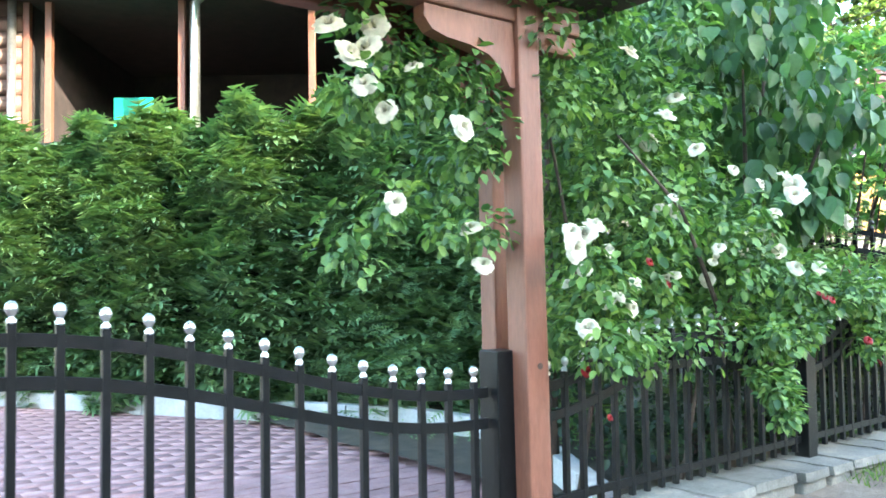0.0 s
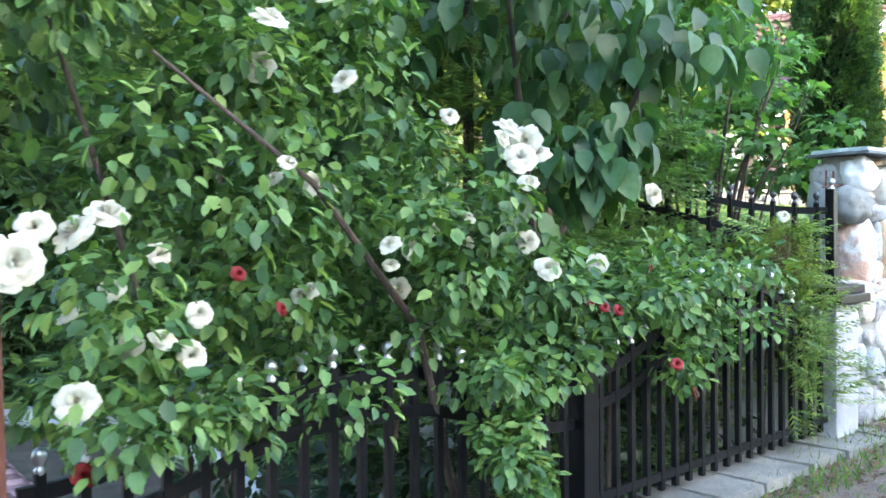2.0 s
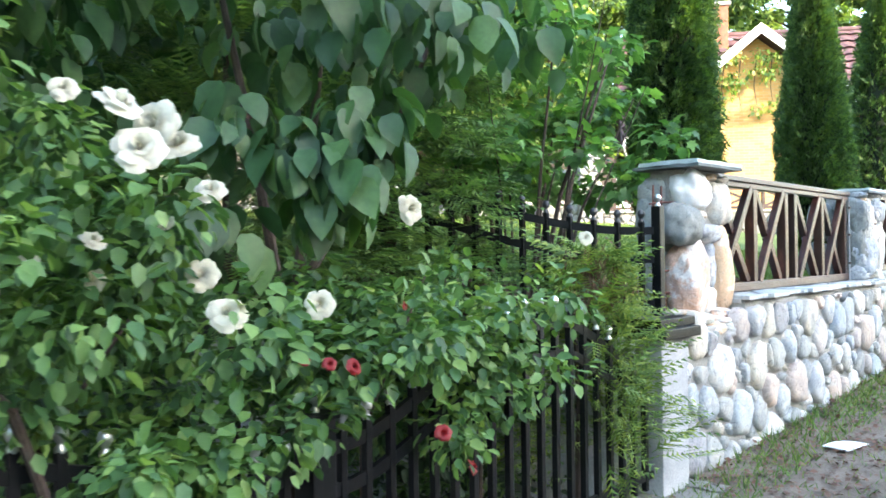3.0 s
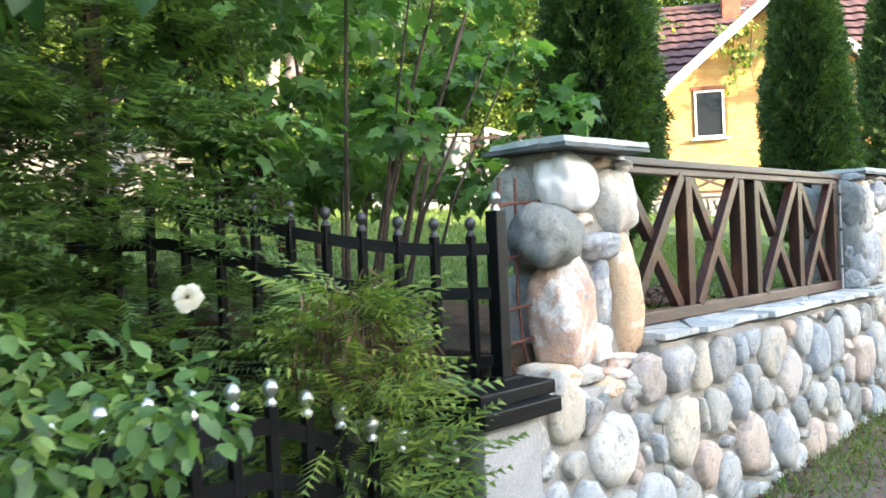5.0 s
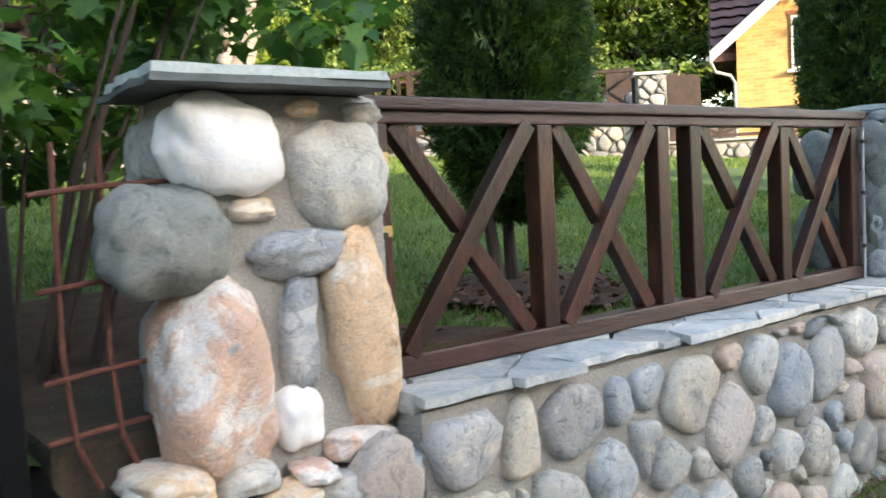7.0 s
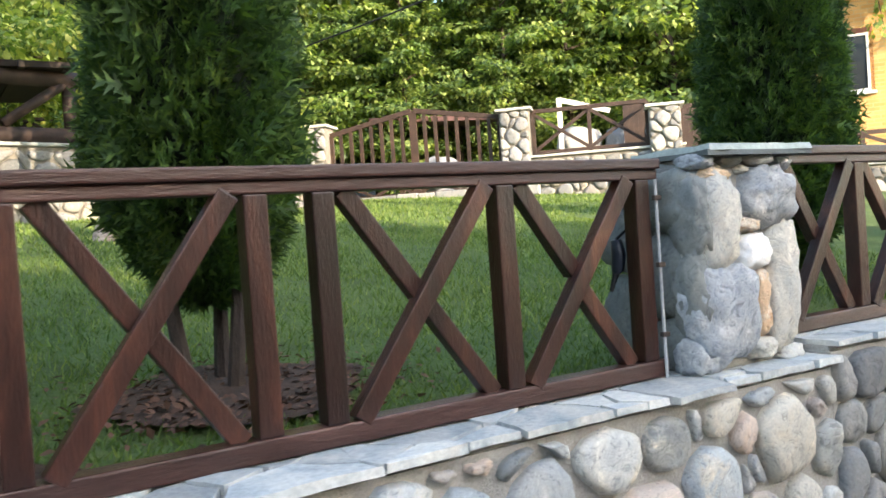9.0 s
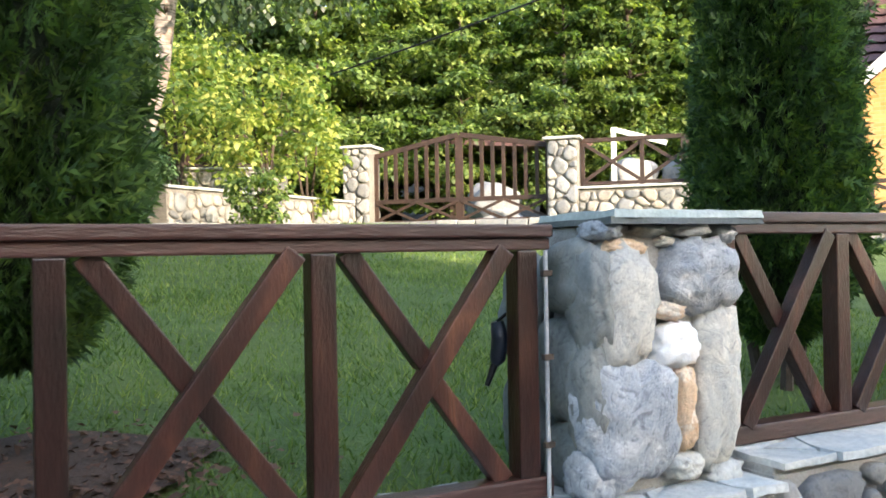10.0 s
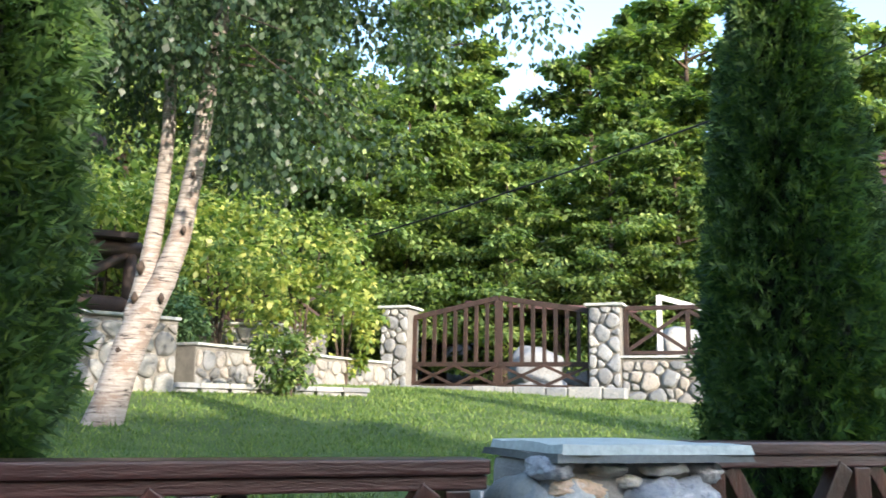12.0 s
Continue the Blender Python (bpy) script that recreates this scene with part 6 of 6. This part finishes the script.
for k in range(6):
    part("rafter", beam_bm((7.6 + 0.48 * k, 11.0 + 0.11 * k, 4.06), (7.6 + 0.48 * k, 13.9, 4.06), 0.07, 0.09, 0.01), M_DARKWOOD, shelter)
step = thing("stone_step", "low paved stone landing at the lawn's edge", "step")
for k in range(7):
    part("slab", slab_bm([(10.6 + 0.36 * k, 11.7), (10.95 + 0.36 * k, 11.68), (10.95 + 0.36 * k, 12.6), (10.6 + 0.36 * k, 12.6)], 2.33, 0.06), M_STONE_YARD, step)
    part("riser", box_bm((10.62 + 0.36 * k, 11.73, 2.1), (10.94 + 0.36 * k, 11.95, 2.33), 0.02), M_STONE_YARD, step)
edging = thing("lawn_edging", "row of flat stones along the top of the lawn", "edging")
p = A0 + OUT * 0.9 - ALONG * 2.6
k = 0
while k < 6.4:
    w = rng.uniform(0.3, 0.6)
    q = p + ALONG * k
    part("stone", beam_bm(q + Vector((0, 0, -0.05)), q + ALONG * (w - 0.02) + Vector((0, 0, -0.05)), 0.34, 0.16 + 0.03 * rng.random(), 0.02), M_STONE_YARD, edging)
    k += w
far_wall("wall_7", Vector((9.6, 19.2, 2.7)), Vector((14.2, 17.6, 2.7)), 1.0, "higher rubble terrace wall behind the low one")


def yard_rail(p, q, z, label, h=0.8):
    r = thing("timber_railing", label, "railing", group="timber railings of the yard")
    up = Vector((0, 0, 1))
    n = max(1, round((q - p).length / 0.95))
    part("top_rail", beam_bm(p + up * (z + h), q + up * (z + h), 0.09, 0.07, 0.005), M_GATE, r)
    part("bottom_rail", beam_bm(p + up * (z + 0.06), q + up * (z + 0.06), 0.06, 0.06, 0.005), M_GATE, r)
    for k in range(n + 1):
        b = p.lerp(q, k / n)
        part("post", beam_bm(b + up * z, b + up * (z + h), 0.07, 0.07, 0.005, OUT), M_GATE, r)
        if k < n:
            c = p.lerp(q, (k + 1) / n)
            part("brace", beam_bm(b + up * (z + 0.08), c + up * (z + h - 0.04), 0.035, 0.06, 0.003), M_GATE, r)
            part("brace", beam_bm(b + up * (z + h - 0.04) + OUT * 0.02, c + up * (z + 0.08) + OUT * 0.02, 0.035, 0.06, 0.003), M_GATE, r)


yard_rail(B0 + ALONG * 0.6, B0 + ALONG * 2.6, 0.58, "dark timber railing with crossed braces on the yard wall")
yard_rail(B0 + ALONG * 3.2, B0 + ALONG * 8.9, -0.0, "dark timber railing before the yellow house", 0.5)
yard_rail(Vector((9.6, 19.2, 2.7)), Vector((14.2, 17.6, 2.7)), 1.04, "dark timber railing on the upper terrace wall")
panel = thing("board_fence", "dark brown board fence between the yard and the house", "fence")
FA, FB = B0 + ALONG * 2.2 - OUT * 1.3 - Vector((0, 0, 0.2)), Vector((22.75, 12.25, 2.28))
for k in range(24):
    a, b = FA.lerp(FB, k / 24), FA.lerp(FB, (k + 0.94) / 24)
    part("board", beam_bm(a.lerp(b, 0.5) - Vector((0, 0, 0.5)), a.lerp(b, 0.5) + Vector((0, 0, 1.75 + 0.03 * math.sin(k * 2.7))), (b - a).length, 0.03, 0.003, OUT), M_DARKWOOD, panel)
for z in (0.35, 1.4):
    part("rail", beam_bm(FA - OUT * 0.05 + Vector((0, 0, z)), FB - OUT * 0.05 + Vector((0, 0, z)), 0.05, 0.09, 0.004), M_DARKWOOD, panel)
swing = thing("swing_stand", "pale timber swing stand behind the yard railing", "swing")
SW = B0 + ALONG * 1.0 - OUT * 1.2
part("post", beam_bm(SW, SW + Vector((0, 0, 1.75)), 0.09, 0.09, 0.006, OUT), M_WHITE, swing)
part("arm", beam_bm(SW + Vector((0, 0, 1.72)), SW + ALONG * 0.95 + Vector((0, 0, 1.42)), 0.08, 0.09, 0.006), M_WHITE, swing)
for k, (a, d, r_) in enumerate(((1.3, 1.8, 0.42), (2.2, 2.0, 0.36), (2.9, 1.7, 0.30), (-1.6, 2.4, 0.5))):
    b = thing("boulder", "large pale boulder in the yard", "boulder", tuple(B0 + ALONG * a - OUT * d + Vector((0, 0, 0.85 if a > 0 else 0.5))), "boulders in the yard")
    blob_stone(b, 0, 0, 0, 2 * r_, 1.7 * r_, 1.6 * r_, M_STONE_YARD, 10, 90 + k)
    blob_stone(b, 0.1, 0, -r_ * 1.1, 2.2 * r_, 1.4 * r_, 1.8 * r_, M_STONE_YARD, 0, 95 + k)

# shed roof behind the gate
shed = thing("shed", "open low shed with a red-edged roof behind the gate", "shed")
SH = (A0 + B0) / 2 - OUT * 4.5
for k in (-1.5, 0.0, 1.5):
    part("post", beam_bm(SH + ALONG * k - Vector((0, 0, 0.2)), SH + ALONG * k + Vector((0, 0, 1.8)), 0.12, 0.12, 0.01, OUT), M_DARKWOOD, shed)
part("roof", beam_bm(SH - ALONG * 1.9 + Vector((0, 0, 2.0)), SH + ALONG * 1.9 + Vector((0, 0, 1.75)), 2.2, 0.12, 0.02), M_ROOF, shed)

# ---- neighbour's log house behind the hedge ----
nb = thing("log_house", "log-clad house with a deep dark porch behind the hedge", "house")
NU, NN = Vector((0.8, -0.6, 0)), Vector((-0.6, -0.8, 0))
NM = Matrix.Translation(Vector((0.6 * 12.5, 0.8 * 12.5, 0.2))) @ Matrix((NU, -NN, Vector((0, 0, 1)))).transposed().to_4x4()


def npart(name, bm, mat, label="", smooth=False):
    o = part(name, bm, mat, nb, label, smooth)
    o.matrix_basis = NM
    return o


for k in range(24):
    npart("log", tube_bm([(-10.5, 0, 0.2 + 0.24 * k), (-6.2, 0, 0.2 + 0.24 * k)], [0.135, 0.135], 10), M_LOG, "", True)
# Porch inside, its walls, ceiling and floor painted shade-dark.
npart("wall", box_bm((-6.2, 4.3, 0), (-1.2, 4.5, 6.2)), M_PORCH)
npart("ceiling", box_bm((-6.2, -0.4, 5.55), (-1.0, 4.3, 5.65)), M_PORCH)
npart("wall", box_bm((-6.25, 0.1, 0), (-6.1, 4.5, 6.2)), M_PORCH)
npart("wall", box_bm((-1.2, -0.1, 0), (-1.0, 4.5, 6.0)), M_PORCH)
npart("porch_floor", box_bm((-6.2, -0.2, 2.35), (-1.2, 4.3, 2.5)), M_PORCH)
npart("porch_wall", box_bm((-6.0, -0.1, 2.5), (-1.2, 0.0, 3.2)), M_LOG)
npart("wall", box_bm((-6.2, 1.0, 0.0), (-1.2, 1.2, 2.35)), M_LOG)
npart("roof", box_bm((-11, -1.6, 5.7), (-0.9, 4.9, 5.9), 0.02), M_DARKWOOD)
for x in (-6.13, -5.80, -3.82, -1.88):
    npart("porch_post", box_bm((x - 0.05, -0.10, 0.0), (x + 0.05, 0.0, 5.7), 0.01), M_PERGOLA)
npart("downpipe", tube_bm([(-2.3, -0.5, 5.85), (-3.3, -0.2, 5.75), (-3.58, -0.22, 5.45), (-3.58, -0.22, 0.2)], [0.075] * 4, 10), M_CHROME, "bare metal downpipe", True)
npart("downpipe", tube_bm([(-6.28, -0.22, 5.85), (-6.28, -0.22, 0.2)], [0.06] * 2, 10), M_CHROME, "bare metal downpipe", True)
npart("blind", box_bm((-5.25, 1.0, 2.9), (-4.62, 1.06, 4.35), 0.01), M_TARP, "green cloth in a doorway")
npart("blind", box_bm((-4.45, 1.0, 2.9), (-4.0, 1.06, 3.9), 0.01), M_TARP, "green cloth in a doorway")
npart("towel", box_bm((-5.2, -0.2, 2.75), (-4.75, -0.14, 3.2), 0.01), M_TARP, "green cloth over the rail")

cable = thing("power_cable", "thin black overhead cable across the garden", "cable")
part("wire", tube_bm([(13.5, 18.8, 5.15), (16.25, 15.72, 6.02), (18.0, 13.72, 6.65), (19.57, 11.95, 7.28), (20.9, 10.42, 7.95), (21.85, 9.35, 8.50), (24.5, 6.4, 10.1)], [0.017] * 7, 6), M_BLACK, cable)

# ---- pieces of the near wall, last ----
rubble(wall_1, FRONT, 6.90, 0.28, 10.95, COPE_Z - 0.05, MIX, 0.017, 0.052, keep=lambda p: p[0] > 7.70 or p[1] < 1.17)
rubble(wall_2, FRONT, 10.95, 0.45, 16.0, COPE_Z, MIX, stuff=True)

# paving of the drive: the nearest pieces one by one, the rest joined
paver = box_bm((-0.1205, -0.0605, -0.012), (0.1205, 0.0605, 0.0), 0.003)
first = part("paver", paver, M_PAVE, drive)
n_pav, rest = 0, []
for j in range(74):
    for i in range(40):
        x, y = -5.2 + 0.244 * i + (0.122 if j % 2 else 0), 2.75 + 0.124 * j
        if x > 4.0 - 0.62 * max(0.0, y - 5.9) or (y < 4.0 and x > 3.1 + (y - 2.8) * 0.6):
            continue
        z = drive_z(x, y) + rng.normal(0, 0.0012)
        if 0.6 < x and y < 5.0 and n_pav < 299:
            o = first if n_pav == 0 else link("paver", first.data, drive)
            o.location = (x, y, z)
            n_pav += 1
        else:
            rest.append((x, y, z))
c8 = np.array([(sx * 0.1195, sy * 0.0595, 0) for sx, sy in ((-1, -1), (1, -1), (1, 1), (-1, 1))] + [(sx * 0.121, sy * 0.061, -0.012) for sx, sy in ((-1, -1), (1, -1), (1, 1), (-1, 1))])
V = (np.array(rest)[:, None] + c8[None]).reshape(-1, 3)
k8 = np.arange(len(rest))[:, None, None] * 8
Q = (np.array([(0, 1, 2, 3), (4, 5, 1, 0), (5, 6, 2, 1), (6, 7, 3, 2), (7, 4, 0, 3)])[None] + k8).reshape(-1, 4)
np_mesh("pavers", V, Q, None, M_PAVE, drive)["kind"] = "stuff"
